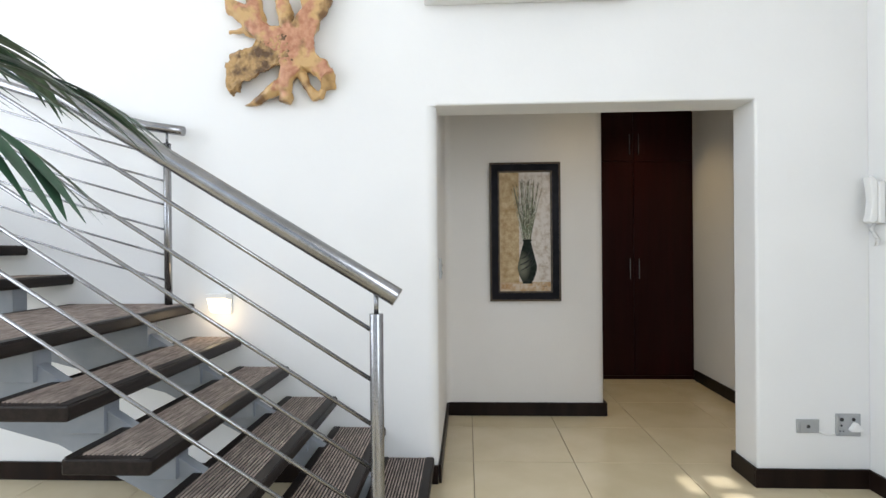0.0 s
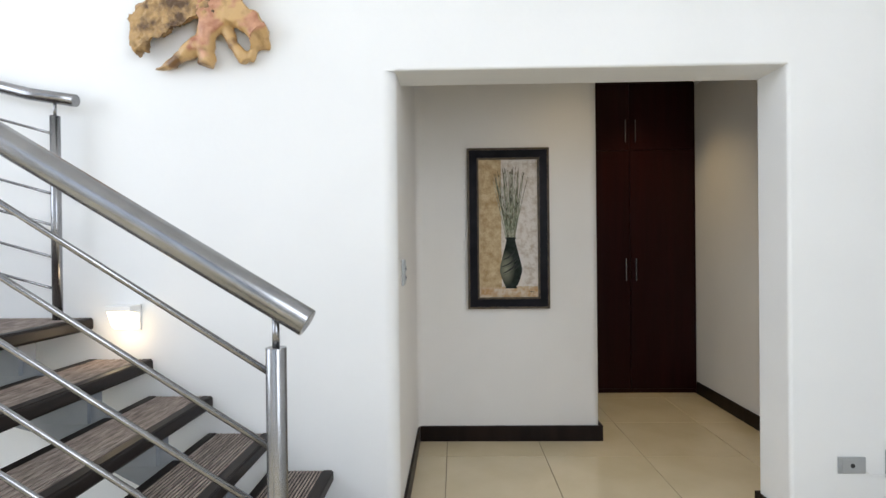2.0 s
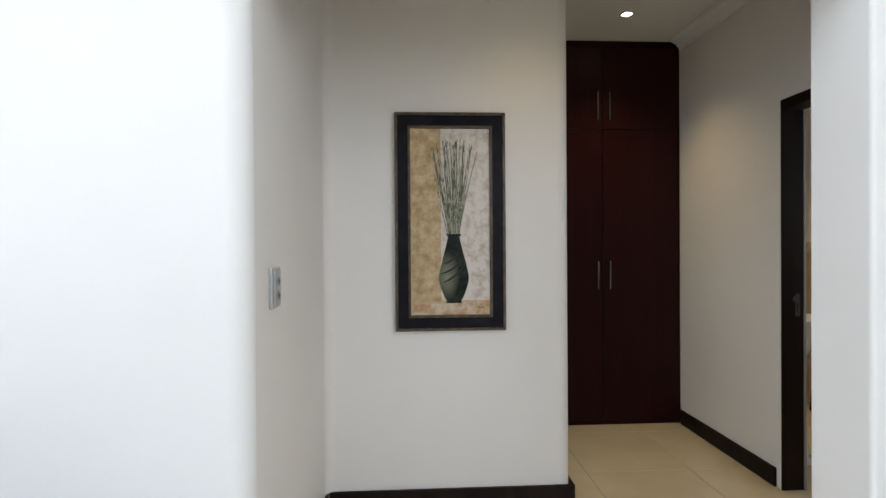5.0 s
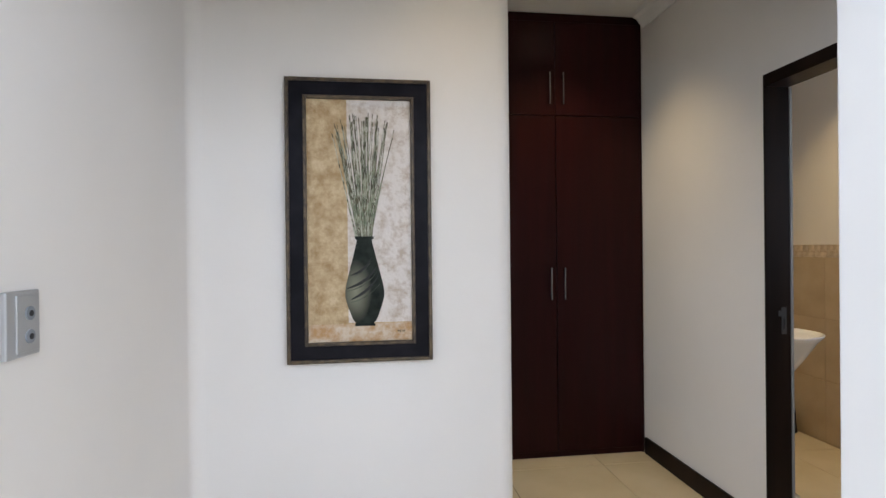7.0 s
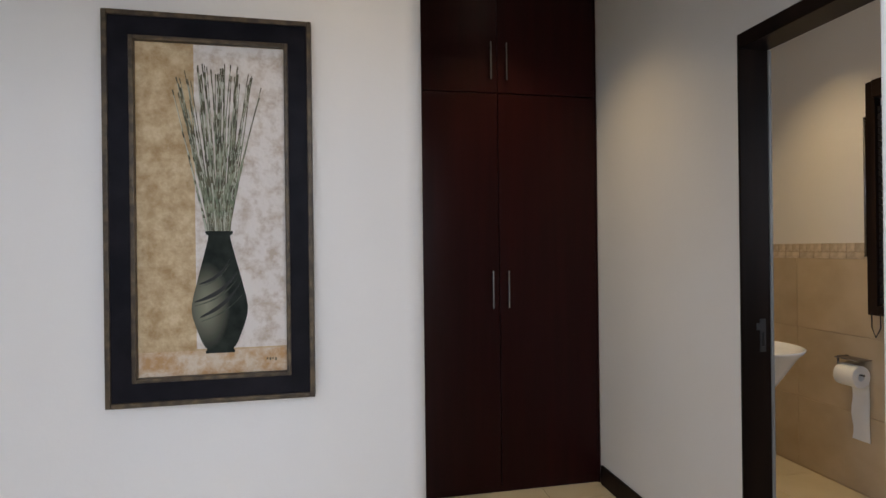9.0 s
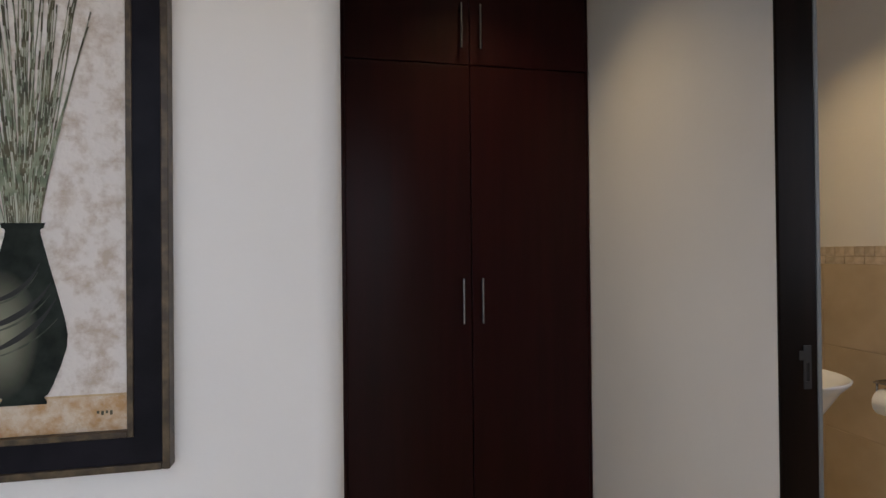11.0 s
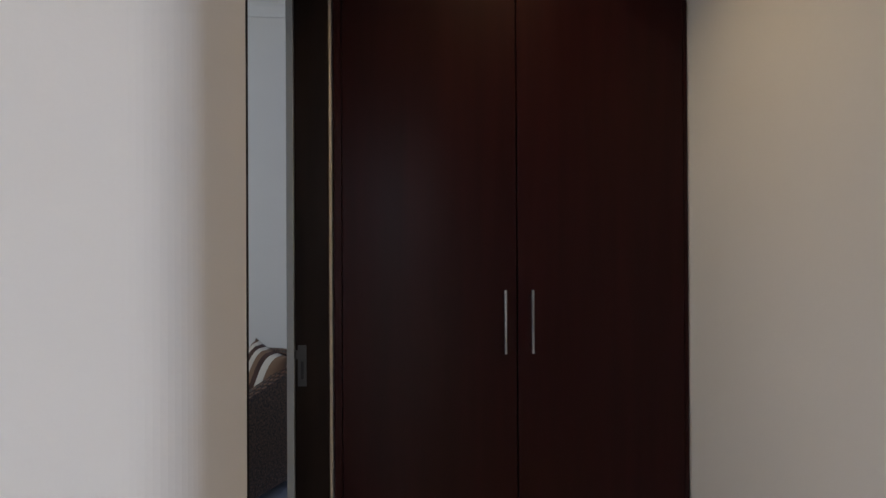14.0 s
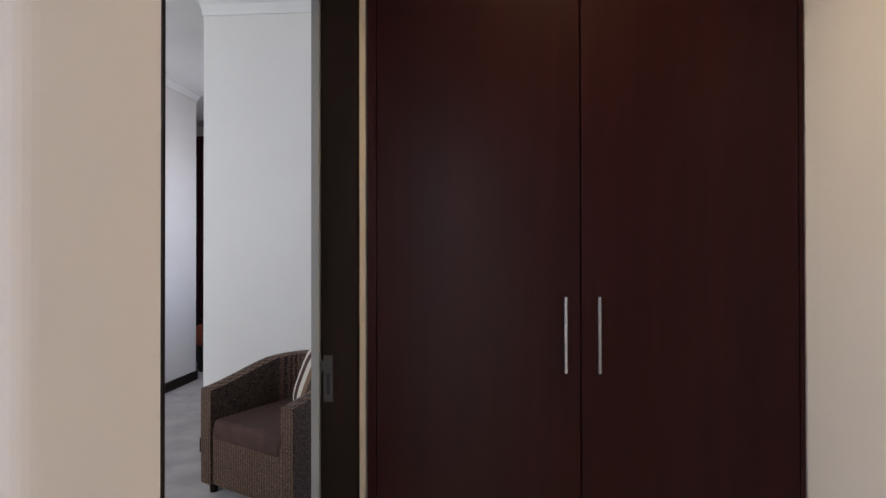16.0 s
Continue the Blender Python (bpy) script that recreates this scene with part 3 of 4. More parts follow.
# ---- framed picture ----
def picture():
    x0, x1, z0, z1 = 0.352, 0.906, 0.906, 1.996
    yb = PY - 0.004
    e = thing("framed_picture", ((x0 + x1) / 2, yb, z0), "painting of a dark vase with green twigs, black and gold frame", "picture")
    w, h = x1 - x0, z1 - z0
    U = lambda u: x0 + u * w
    V = lambda v: z1 - v * h

    def ring(name, a, b, y0, y1, mat, bev):
        bm = bmesh.new()
        put = [(x0 + a, x0 + b, y0, y1, z0 + a, z1 - a), (x1 - b, x1 - a, y0, y1, z0 + a, z1 - a), (x0 + b, x1 - b, y0, y1, z0 + a, z0 + b), (x0 + b, x1 - b, y0, y1, z1 - b, z1 - a)]
        for d in put:
            put_box(bm, *d)
        return part(finish(name, bm, mat, None, bev), e)

    tagged(ring("outer_edge", 0.0, 0.014, yb - 0.034, yb, GOLD, 0.002), "worn gold outer edge")
    ring("frame", 0.014, 0.066, yb - 0.028, yb, FRAMEBLACK, 0.0)
    tagged(ring("inner_edge", 0.066, 0.078, yb - 0.031, yb, GOLD, 0.002), "worn gold inner edge")
    yc = yb - 0.014
    part(box("canvas", x0 + 0.078, x1 - 0.078, yc, yb, z0 + 0.078, z1 - 0.078, CANVAS_TAN), e)
    part(box("pale_panel", U(0.415), x1 - 0.079, yc - 0.0008, yc, V(0.862), z1 - 0.079, CANVAS_PALE), e)
    part(box("ochre_band", x0 + 0.079, x1 - 0.079, yc - 0.0012, yc, z0 + 0.079, V(0.866), CANVAS_OCHRE), e)
    # the vase: half outline from rim to foot
    prof = [(0.072, 0.556), (0.068, 0.564), (0.056, 0.568), (0.058, 0.578), (0.085, 0.63), (0.112, 0.68), (0.135, 0.725), (0.1445, 0.752), (0.142, 0.775), (0.122, 0.808), (0.095, 0.842),
            (0.078, 0.858), (0.066, 0.862), (0.074, 0.868), (0.076, 0.874)]
    cu = 0.529
    wide = lambda v: float(np.interp(v, [p[1] for p in prof], [p[0] for p in prof]))
    prof = [(0.94 * a, v) for a, v in prof]
    out = [(U(cu - a), V(v)) for a, v in prof] + [(U(cu + a), V(v)) for a, v in reversed(prof)]
    part(slab("vase", out, "y", yc - 0.0028, yc - 0.0012, VASE), e)

    def band(name, lo, hi, a0, a1, mat, lift, fat=0.0042):
        top, bot = [], []
        for i in range(15):
            f = a0 + (a1 - a0) * i / 14
            vv = lo + (hi - lo) * (i / 14) + 0.012 * math.sin(i / 14 * math.pi)
            u = cu + f * wide(vv) * 0.985
            th = fat * math.sin(math.pi * (0.08 + 0.84 * i / 14))
            top.append((U(u), V(vv - th)))
            bot.append((U(u), V(vv + th)))
        part(slab(name, top + bot[::-1], "y", yc - lift, yc - 0.0027, mat), e)

    band("vase_band", 0.694, 0.628, -0.90, 0.66, VASEBAND, 0.0034, 0.0050)
    band("vase_band", 0.740, 0.662, -0.93, 0.90, VASEBAND, 0.0034, 0.0062)
    band("vase_band", 0.780, 0.690, -0.74, 0.93, VASEBAND, 0.0034, 0.0062)
    band("vase_glint", 0.700, 0.642, -0.90, 0.55, VASESHINE, 0.0032, 0.0022)
    band("vase_glint", 0.750, 0.682, -0.92, 0.80, VASESHINE, 0.0032, 0.0022)
    band("vase_glint", 0.790, 0.725, -0.75, 0.85, VASESHINE, 0.0032, 0.0020)
    # twigs
    rnd = random.Random(5)
    meshes = [bmesh.new() for _ in range(3)]

    def stroke(bm, pts, wid, y):
        rows = [(bm.verts.new((U(u - t), y, V(v))), bm.verts.new((U(u + t), y, V(v)))) for (u, v), t in zip(pts, wid)]
        for a, b in zip(rows, rows[1:]):
            bm.faces.new((a[0], a[1], b[1], b[0]))

    for i in range(84):
        tall = i < 46
        f = -1 + 2 * (i + rnd.uniform(0.1, 0.9)) / 46 if tall else rnd.uniform(-1, 1)
        v0 = 0.558
        v1 = 0.118 + 0.052 * abs(f) ** 3 + rnd.uniform(0, 0.045) if tall else rnd.uniform(0.22, 0.42)
        u0, u1 = cu + f * 0.056 + rnd.uniform(-0.012, 0.012), cu - 0.008 + f * 0.212 + rnd.uniform(-0.03, 0.03)
        if not tall:
            u1 = u0 + (u1 - u0) * (v0 - v1) / 0.42
        bow = rnd.uniform(-0.010, 0.010)
        y = yc - 0.0014 - 0.0012 * rnd.random()
        m, pts = 24, []
        for k in range(m + 1):
            q = k / m
            pts.append((u0 + (u1 - u0) * q ** 1.12 + bow * math.sin(q * math.pi) + rnd.uniform(-0.0008, 0.0008), v0 + (v1 - v0) * q))
        w0 = rnd.uniform(0.0029, 0.0044)
        wid = [w0 * (1 - 0.45 * k / m) for k in range(m + 1)]
        stroke(meshes[2 if i % 3 else 0], pts, wid, y)
        # a dark shaded side, and dark joints that thicken towards the tip
        stroke(meshes[1], [(u + 0.8 * t, v) for (u, v), t in zip(pts, wid)], [0.30 * t for t in wid], y - 0.0002)
        k = rnd.randint(3, 6)
        while k < m:
            n = 1 if rnd.random() < 0.55 else 2
            if rnd.random() < 0.3 + 0.6 * k / m:
                stroke(meshes[1], pts[k:k + n + 1], [1.25 * t for t in wid[k:k + n + 1]], y - 0.0003)
            elif k < 0.55 * m:
                stroke(meshes[0], pts[k:k + n + 1], [1.3 * t for t in wid[k:k + n + 1]], y - 0.0003)
            k += n + rnd.randint(1, 3)
        if tall:
            stroke(meshes[1], pts[-2:], [1.2 * wid[-1], 1.5 * wid[-1]], y - 0.0004)
    for bm, mt in zip(meshes, (TWIG_A, TWIG_B, TWIG_C)):
        part(tagged(finish("twigs", bm, mt), kind="stuff"), e)
    bars = bmesh.new()
    for i in range(4):
        put_box(bars, U(0.755 + 0.014 * i), U(0.763 + 0.014 * i), yc - 0.0016, yc - 0.001, V(0.897 + 0.003 * (i % 2)), V(0.892))
    part(tagged(finish("signature", bars, TWIG_B), kind="stuff"), e)


picture()


# ---- stairs ----
def stairs():
    rise, going, z1 = 0.170, 0.274, 0.156
    yn, yw = -1.335, -0.012
    e = thing("staircase", (-0.15, -0.65, 0), "open staircase with dark ribbed timber treads on grey steel stringers", "staircase")
    treads = []
    for k in range(10):
        nose = -0.022 - going * k - (0.0 if k < 6 else 0.44)
        depth = 0.30 if k != 5 else 0.745
        treads.append((nose, depth, z1 + rise * k + (0.02 if k > 4 else 0.0)))
    for nose, depth, z in treads:
        t = part(slab("tread", [(nose - depth, z - 0.058), (nose - 0.006, z - 0.058), (nose, z - 0.045), (nose, z - 0.005), (nose - depth, z - 0.005)], "y", yn, yw, TREAD, bevel=0.008, segs=3), e)
        # ribbed strips let into the top
        bm = bmesh.new()
        n = int((depth - 0.09) / 0.015)
        for i in range(n):
            xa = nose - 0.052 - i * 0.015
            put_box(bm, xa - 0.0048, xa, yn + 0.035, yw - 0.012, z - 0.006, z + 0.0005 - 0.001 * (i % 2))
        r = finish("ribs", bm, RIB)
        r.parent = t
        tagged(r, "grey-brown ribbed anti-slip strips", kind="stuff")
        for xa, xb in ((nose - 0.046, nose - 0.006), (nose - depth + 0.004, nose - depth + 0.040)):
            g = box("border", xa, xb, yn + 0.01, yw - 0.004, z - 0.0055, z - 0.001, TREAD, t, 0.002)
    for ya, yb in ((-0.345, -0.255), (-1.06, -0.97)):
        # sawtooth plate stringer with a sloping beam under it
        bm = bmesh.new()
        for nose, depth, z in treads:
            put_box(bm, nose - depth + 0.03, nose - 0.075, ya, yb, z - 0.19, z - 0.0585)
        part(finish("bracket", bm, GREYPAINT, None, 0.002), e)
        s0, s1 = treads[0], treads[-1]
        line = [(s0[0] - 0.03, 0.0), (s0[0] - 0.24, 0.0), (treads[4][0] - 0.27, treads[4][2] - 0.24), (treads[5][0] - 0.72, treads[5][2] - 0.24), (s1[0] - 0.2, s1[2] - 0.25),
                (s1[0] - 0.2, s1[2] - 0.1), (treads[5][0] - 0.68, treads[5][2] - 0.11), (treads[5][0] - 0.10, treads[5][2] - 0.11)]
        part(slab("stringer", line, "y", ya + 0.02, yb - 0.02, GREYPAINT, bevel=0.004), e)
    # near balustrade
    yr, px = -1.242, -0.132
    sl = rise / going
    top = lambda x: 1.174 - (x + 0.070) * 0.610
    part(tube("handrail", [(-0.061, yr, top(-0.061)), (-1.9, yr, top(-1.9))], 0.0315, STEEL, n=32, bevel=0.002), e)
    part(tube("post", [(px, yr, 0.10), (px, yr, 1.116)], 0.0225, STEEL, n=24, bevel=0.002), e)
    part(tube("rail_pin", [(px, yr, 1.114), (px, yr, top(px) - 0.03)], 0.008, STEEL, n=12), e)
    for z in (1.063, 0.898, 0.750, 0.604, 0.452, 0.303):
        part(tube("bar", [(px - 0.02, yr, z), (-1.9, yr, z + (1.9 - 0.17) * 0.643)], 0.0072, STEEL, n=12), e)
    part(tube("post", [(-1.86, yr, 0.9), (-1.86, yr, top(-1.86) - 0.09)], 0.0225, STEEL, n=24), e)
    # balustrade beside the wall
    yr, px, z6 = -0.085, -1.505, treads[5][2]
    rail = [(-1.41, yr, 1.997), (-1.62, yr, 2.03), (-1.83, yr, 2.085), (-2.1, yr, 2.165), (-2.4, yr, 2.265), (-2.9, yr, 2.44), (-3.5, yr, 2.66)]
    part(tube("handrail", rail, 0.027, STEEL, n=24), e)
    part(tube("post", [(px, yr, z6 - 0.005), (px, yr, 1.93)], 0.0205, STEEL, n=24), e)
    part(tube("rail_pin", [(px, yr, 1.93), (px, yr, 2.0)], 0.007, STEEL, n=12), e)
    for z in (1.855, 1.72, 1.587, 1.447, 1.305, 1.165):
        part(tube("bar", [(px - 0.02, yr, z), (-2.0, yr, z + 0.135), (-2.5, yr, z + 0.29), (-3.5, yr, z + 0.65)], 0.006, STEEL, n=10), e)


stairs()


# ---- root-wood wall art ----
def root_art():
    cx, cz = -0.79, 2.44
    P = lambda px, py: (-0.57 + (px - 595) * 0.00328, 2.149 + (185 - py) * 0.00335)
    limbs = [  # way in the wall's plane, with radii
        ([(525, 95), (490, 105), (450, 118), (425, 135), (404, 150)], [0.10, 0.085, 0.085, 0.095, 0.10], 1),
        ([(520, 90), (480, 70), (445, 38), (420, 20), (402, 12)], [0.09, 0.07, 0.06, 0.05, 0.035], 0),
        ([(470, 62), (462, 30), (455, 5), (430, -25)], [0.06, 0.05, 0.045, 0.03], 0),
        ([(470, 72), (440, 58), (404, 63)], [0.03, 0.022, 0.012], 0),
        ([(480, 100), (445, 98), (414, 104)], [0.045, 0.035, 0.02], 0),
        ([(525, 90), (520, 60), (512, 25), (500, -5), (480, -30)], [0.08, 0.055, 0.045, 0.04, 0.03], 0),
        ([(535, 85), (550, 55), (565, 20), (570, -15), (578, -45)], [0.11, 0.085, 0.08, 0.075, 0.05], 0),
        ([(560, 40), (582, 22), (590, 5)], [0.06, 0.04, 0.03], 0),
        ([(540, 100), (565, 122), (582, 138), (592, 148)], [0.10, 0.06, 0.06, 0.09], 0),
        ([(528, 110), (516, 140), (510, 165), (511, 184)], [0.09, 0.055, 0.05, 0.05], 0),
        ([(510, 150), (490, 165), (465, 178), (440, 186)], [0.045, 0.045, 0.03, 0.012], 0),
        ([(535, 130), (548, 155), (565, 178)], [0.035, 0.028, 0.03], 0),
        ([(585, 140), (578, 160), (570, 176)], [0.025, 0.02, 0.022], 0),
        ([(533, 72), (540, 88), (541, 104), (536, 114)], [0.05, 0.085, 0.08, 0.05], 0)]
    e = thing("root_wall_art", (cx, -0.02, cz - 0.3), "gnarled root-wood sculpture in honey tones hung on the wall", "wall art")
    bms = [bmesh.new(), bmesh.new()]
    rnd = random.Random(11)
    for pts, rad, kind in limbs:
        line, rr = [], []
        m = 5 * (len(pts) - 1) + 1
        for i in range(m):
            s = i / 5
            a = min(int(s), len(pts) - 2)
            f = s - a
            u = pts[a][0] * (1 - f) + pts[a + 1][0] * f
            v = pts[a][1] * (1 - f) + pts[a + 1][1] * f
            x, z = P(u, v)
            r = (rad[a] * (1 - f) + rad[a + 1] * f) * 0.84
            wob = noise.noise_vector(Vector((x * 9, z * 9, kind))) * 0.018
            line.append((x + wob.x * f * (1 - f) * 4, -0.018 - r * 0.75, z + wob.z * f * (1 - f) * 4))
            rr.append(max(0.008, r * (1 + (0.35 if kind else 0.22) * noise.noise(Vector((x * 22, z * 22, 3.0 + kind))))))
        put_tube(bms[kind], line, rr, 20, True, 0.7 if kind else 0.3)
    for bm, mt, nm in zip(bms, (DRIFT, GNARL), ("root", "gnarled_limb")):
        for v in bm.verts:  # sawn flat at the back, the ends and the front
            v.co.y = max(-0.088, min(-0.004, v.co.y))
            v.co.x = max(-1.17, min(-0.56, v.co.x))
            v.co.z = max(2.144, v.co.z)
        ob = part(finish(nm, bm, mt, smooth=True), e)
        rm = ob.modifiers.new("remesh", "REMESH")
        rm.mode, rm.voxel_size, rm.use_smooth_shade = "VOXEL", 0.0055, True
        tx = bpy.data.textures.new("gnarl", "CLOUDS")
        tx.noise_scale = 0.016 if mt is GNARL else 0.028
        dm = ob.modifiers.new("gnarl", "DISPLACE")
        dm.texture, dm.strength, dm.mid_level = tx, 0.024 if mt is GNARL else 0.010, 0.6


root_art()


# ---- wall fittings ----
def wall_lamp():
    e = thing("wall_lamp", (-1.238, 0, 0.96), "small lit wedge-shaped glass wall lamp beside the stairs", "lamp")
    part(box("back_plate", -1.298, -1.178, -0.012, -0.001, 0.965, 1.085, WHITEP, bevel=0.003), e)
    part(slab("cap", [(-0.012, 1.045), (-0.012, 1.083), (-0.085, 1.083), (-0.085, 1.06)], "x", -1.298, -1.178, WHITEP, bevel=0.002), e)
    tagged(part(slab("glass", [(-0.014, 0.97), (-0.014, 1.044), (-0.08, 1.058), (-0.045, 0.985)], "x", -1.291, -1.185, LAMPGLOW, bevel=0.004), e), "glowing frosted glass")
    l = new("wall_lamp_light", bpy.data.lights.new("wall_lamp_light", "POINT"))
    l.data.energy, l.data.color, l.data.shadow_soft_size = 0.75, (1.0, 0.72, 0.42), 0.04
    l.location = (-1.238, -0.10, 0.955)


wall_lamp()


def plate(name, x0, x1, z0, z1, label, cat, holes, group=""):
    e = thing(name, ((x0 + x1) / 2, 0, z0), label, cat, group)
    part(box("plate", x0, x1, -0.010, -0.001, z0, z1, SILVER, bevel=0.003, segs=3), e)
    part(box("insert", x0 + 0.014, x1 - 0.014, -0.0125, -0.0095, z0 + 0.008, z1 - 0.008, SILVER, bevel=0.001), e)
    for hx, hz, r in holes:
        part(tube("hole", [(hx, -0.0126, hz), (hx, -0.014, hz)], r, BLACKP, n=14), e)
    return e


plate("aerial_socket", 1.963, 2.083, 0.302, 0.376, "silver aerial socket plate on the white wall", "socket", [(2.023, 0.339, 0.010)])
power = plate("power_socket", 2.172, 2.302, 0.286, 0.408, "silver power socket with a white plug", "socket",
              [(2.20, 0.378, 0.011), (2.262, 0.378, 0.010), (2.198, 0.345, 0.006), (2.19, 0.315, 0.004), (2.208, 0.315, 0.004)])
plug = tagged(slab("plug", [(2.232, 0.318), (2.292, 0.318), (2.296, 0.328), (2.268, 0.366), (2.256, 0.366), (2.228, 0.328)], "y", -0.044, -0.014, WHITEP, bevel=0.006, segs=3),
              "white three-pin plug sitting in the power socket", "plug")
cable = tagged(tube("cable", [(2.083, -0.004, 0.312), (2.10, -0.006, 0.297), (2.13, -0.006, 0.293), (2.172, -0.006, 0.296)], 0.003, WHITEP, n=8), "thin white cable between the two sockets", "cable")


def light_switch():
    e = thing("light_switch", (0, 0.25, 1.13), "silver light switch plate with two round buttons", "switch")
    part(box("plate", 0.001, 0.012, 0.197, 0.296, 1.141, 1.269, SILVER, bevel=0.003, segs=3), e)
    part(box("insert", 0.0115, 0.015, 0.223, 0.290, 1.150, 1.260, SILVER, bevel=0.001), e)
    for z in (1.224, 1.179):
        part(tube("button", [(0.0145, 0.259, z), (0.018, 0.259, z)], 0.014, GREYPAINT, n=20, bevel=0.001), e)
        part(tube("button_ring", [(0.0175, 0.259, z), (0.0195, 0.259, z)], 0.006, BLACKP, n=14), e)


light_switch()


def intercom():
    e = thing("intercom_phone", (2.355, -0.06, 1.45), "white intercom handset with a coiled cord on the wall", "intercom")
    part(box("base", 2.322, 2.354, -0.125, -0.028, 1.44, 1.66, WHITEP, bevel=0.008, segs=3), e)
    part(slab("handset", [(2.322, 1.455), (2.322, 1.66), (2.296, 1.69), (2.278, 1.685), (2.288, 1.62), (2.294, 1.56), (2.286, 1.49), (2.276, 1.45), (2.296, 1.44)][::-1], "y", -0.115, -0.065, WHITEP,
              bevel=0.006, segs=3), e)
    coil = [(2.325 + 0.010 * math.cos(i * 1.3), -0.085 + 0.010 * math.sin(i * 1.3) + 0.02 * math.sin(i * 0.06), 1.44 - 0.0012 * i) for i in range(100)]
    part(tube("cord", coil, 0.0026, WHITEP, n=6), e)


intercom()


def wall_unit():
    e = thing("wall_unit", (0.5, -0.1, 2.7), "white box-shaped air conditioner high on the wall", "air conditioner")
    part(box("case", -0.06, 1.10, -0.20, -0.001, 2.694, 2.98, WHITEP, bevel=0.012, segs=3), e)
    part(box("louvre", 0.02, 1.02, -0.17, -0.05, 2.686, 2.6935, WHITEP, bevel=0.002), e)


wall_unit()


# ---- downlights ----
DOWN = [(1.02, 0.78), (1.84, 1.93)]
for i, (x, y) in enumerate(DOWN):
    e = thing("downlight", (x, y, HZ), "small recessed round downlight in the ceiling", "lamp", "lobby downlights")
    bm = bmesh.new()
    n = 32
    rings = [[bm.verts.new((x + r * math.cos(2 * math.pi * k / n), y + r * math.sin(2 * math.pi * k / n), HZ + z)) for k in range(n)] for r, z in ((0.048, -0.001), (0.046, -0.006), (0.036, -0.006), (0.033, -0.002))]
    for a, b in zip(rings, rings[1:]):
        for k in range(n):
            bm.faces.new((a[k], a[(k + 1) % n], b[(k + 1) % n], b[k]))
    part(finish("rim", bm, SILVER, smooth=True), e)
    part(tube("bulb", [(x, y, HZ - 0.001), (x, y, HZ - 0.004)], 0.031, DOWNGLOW, n=24), e)
spot("downlight_beam_a", DOWN[0][0], DOWN[0][1], HZ - 0.012, 14)
spot("downlight_beam_b", DOWN[1][0], DOWN[1][1], HZ - 0.012, 46)
# bathroom ceiling is out of view; this downlight is added to warm the room
spot("added_beam_bath", 3.2, 2.0, 2.735, 62)
e = thing("downlight", (3.2, 2.0, 2.75), "small recessed round downlight in the ceiling", "lamp", "bathroom downlight")
part(tube("rim", [(3.2, 2.0, 2.7495), (3.2, 2.0, 2.743)], 0.045, SILVER, n=24), e)
part(tube("bulb", [(3.2, 2.0, 2.7425), (3.2, 2.0, 2.740)], 0.031, DOWNGLOW, n=24), e)


# ---- bathroom things ----
def basin():
    e = thing("wash_basin", (2.80, 1.685, 0), "white conical ceramic wash basin on a slim pedestal", "basin")
    lathe_at = (2.80, 1.685, 0)
    ob = lathe("bowl", [(0.02, 0.63), (0.05, 0.635), (0.12, 0.74), (0.185, 0.843), (0.208, 0.868), (0.21, 0.876), (0.203, 0.878), (0.18, 0.855), (0.12, 0.80), (0.03, 0.77), (0.004, 0.768)], CERAMIC, place=lathe_at)
    part(ob, e)
    part(lathe("pedestal", [(0.10, 0.0), (0.10, 0.015), (0.06, 0.03), (0.045, 0.3), (0.05, 0.635), (0.004, 0.636)], CERAMIC, place=lathe_at), e)


basin()


def toilet_roll():
    y, z, x = 1.93, 0.65, BX - 0.075
    e = thing("toilet_roll_holder", (BX, y, z), "chrome holder with a white toilet roll on the tiled wall", "toilet roll")
    part(tube("bracket", [(BX - 0.012, y + 0.075, z + 0.075), (x, y + 0.075, z + 0.075), (x, y + 0.075, z), (x, y - 0.07, z)], 0.006, STEEL, n=10), e)
    part(box("cover", BX - 0.10, BX - 0.012, y - 0.06, y + 0.075, z + 0.07, z + 0.076, STEEL, bevel=0.002), e)
    n, bm = 32, bmesh.new()
    rings = [[bm.verts.new((x + r * math.cos(2 * math.pi * k / n), yy, z - 0.012 + r * math.sin(2 * math.pi * k / n))) for k in range(n)] for r, yy in ((0.02, y - 0.055), (0.056, y - 0.055), (0.058, y - 0.052), (0.058, y + 0.052), (0.056, y + 0.055), (0.02, y + 0.055), (0.02, y - 0.055))]
    for a, b in zip(rings, rings[1:]):
        for k in range(n):
            bm.faces.new((a[k], a[(k + 1) % n], b[(k + 1) % n], b[k]))
    tagged(part(finish("roll", bm, PAPER), e), "white paper roll")
    bm = bmesh.new()
    for i in range(11):
        zz = z - 0.012 - i * 0.035
        xo = x + 0.0555 + 0.003 * math.sin(i * 0.9)
        bm.verts.new((xo, y - 0.05 + 0.003 * math.sin(i), zz)), bm.verts.new((xo, y + 0.045 + 0.004 * math.sin(i * 1.3), zz))
    bm.verts.ensure_lookup_table()
    for i in range(10):
        bm.faces.new([bm.verts[k] for k in (2 * i, 2 * i + 1, 2 * i + 3, 2 * i + 2)])
    sh = part(finish("hanging_sheet", bm, PAPER), e)
    sh.modifiers.new("solid", "SOLIDIFY").thickness = 0.002


toilet_roll()


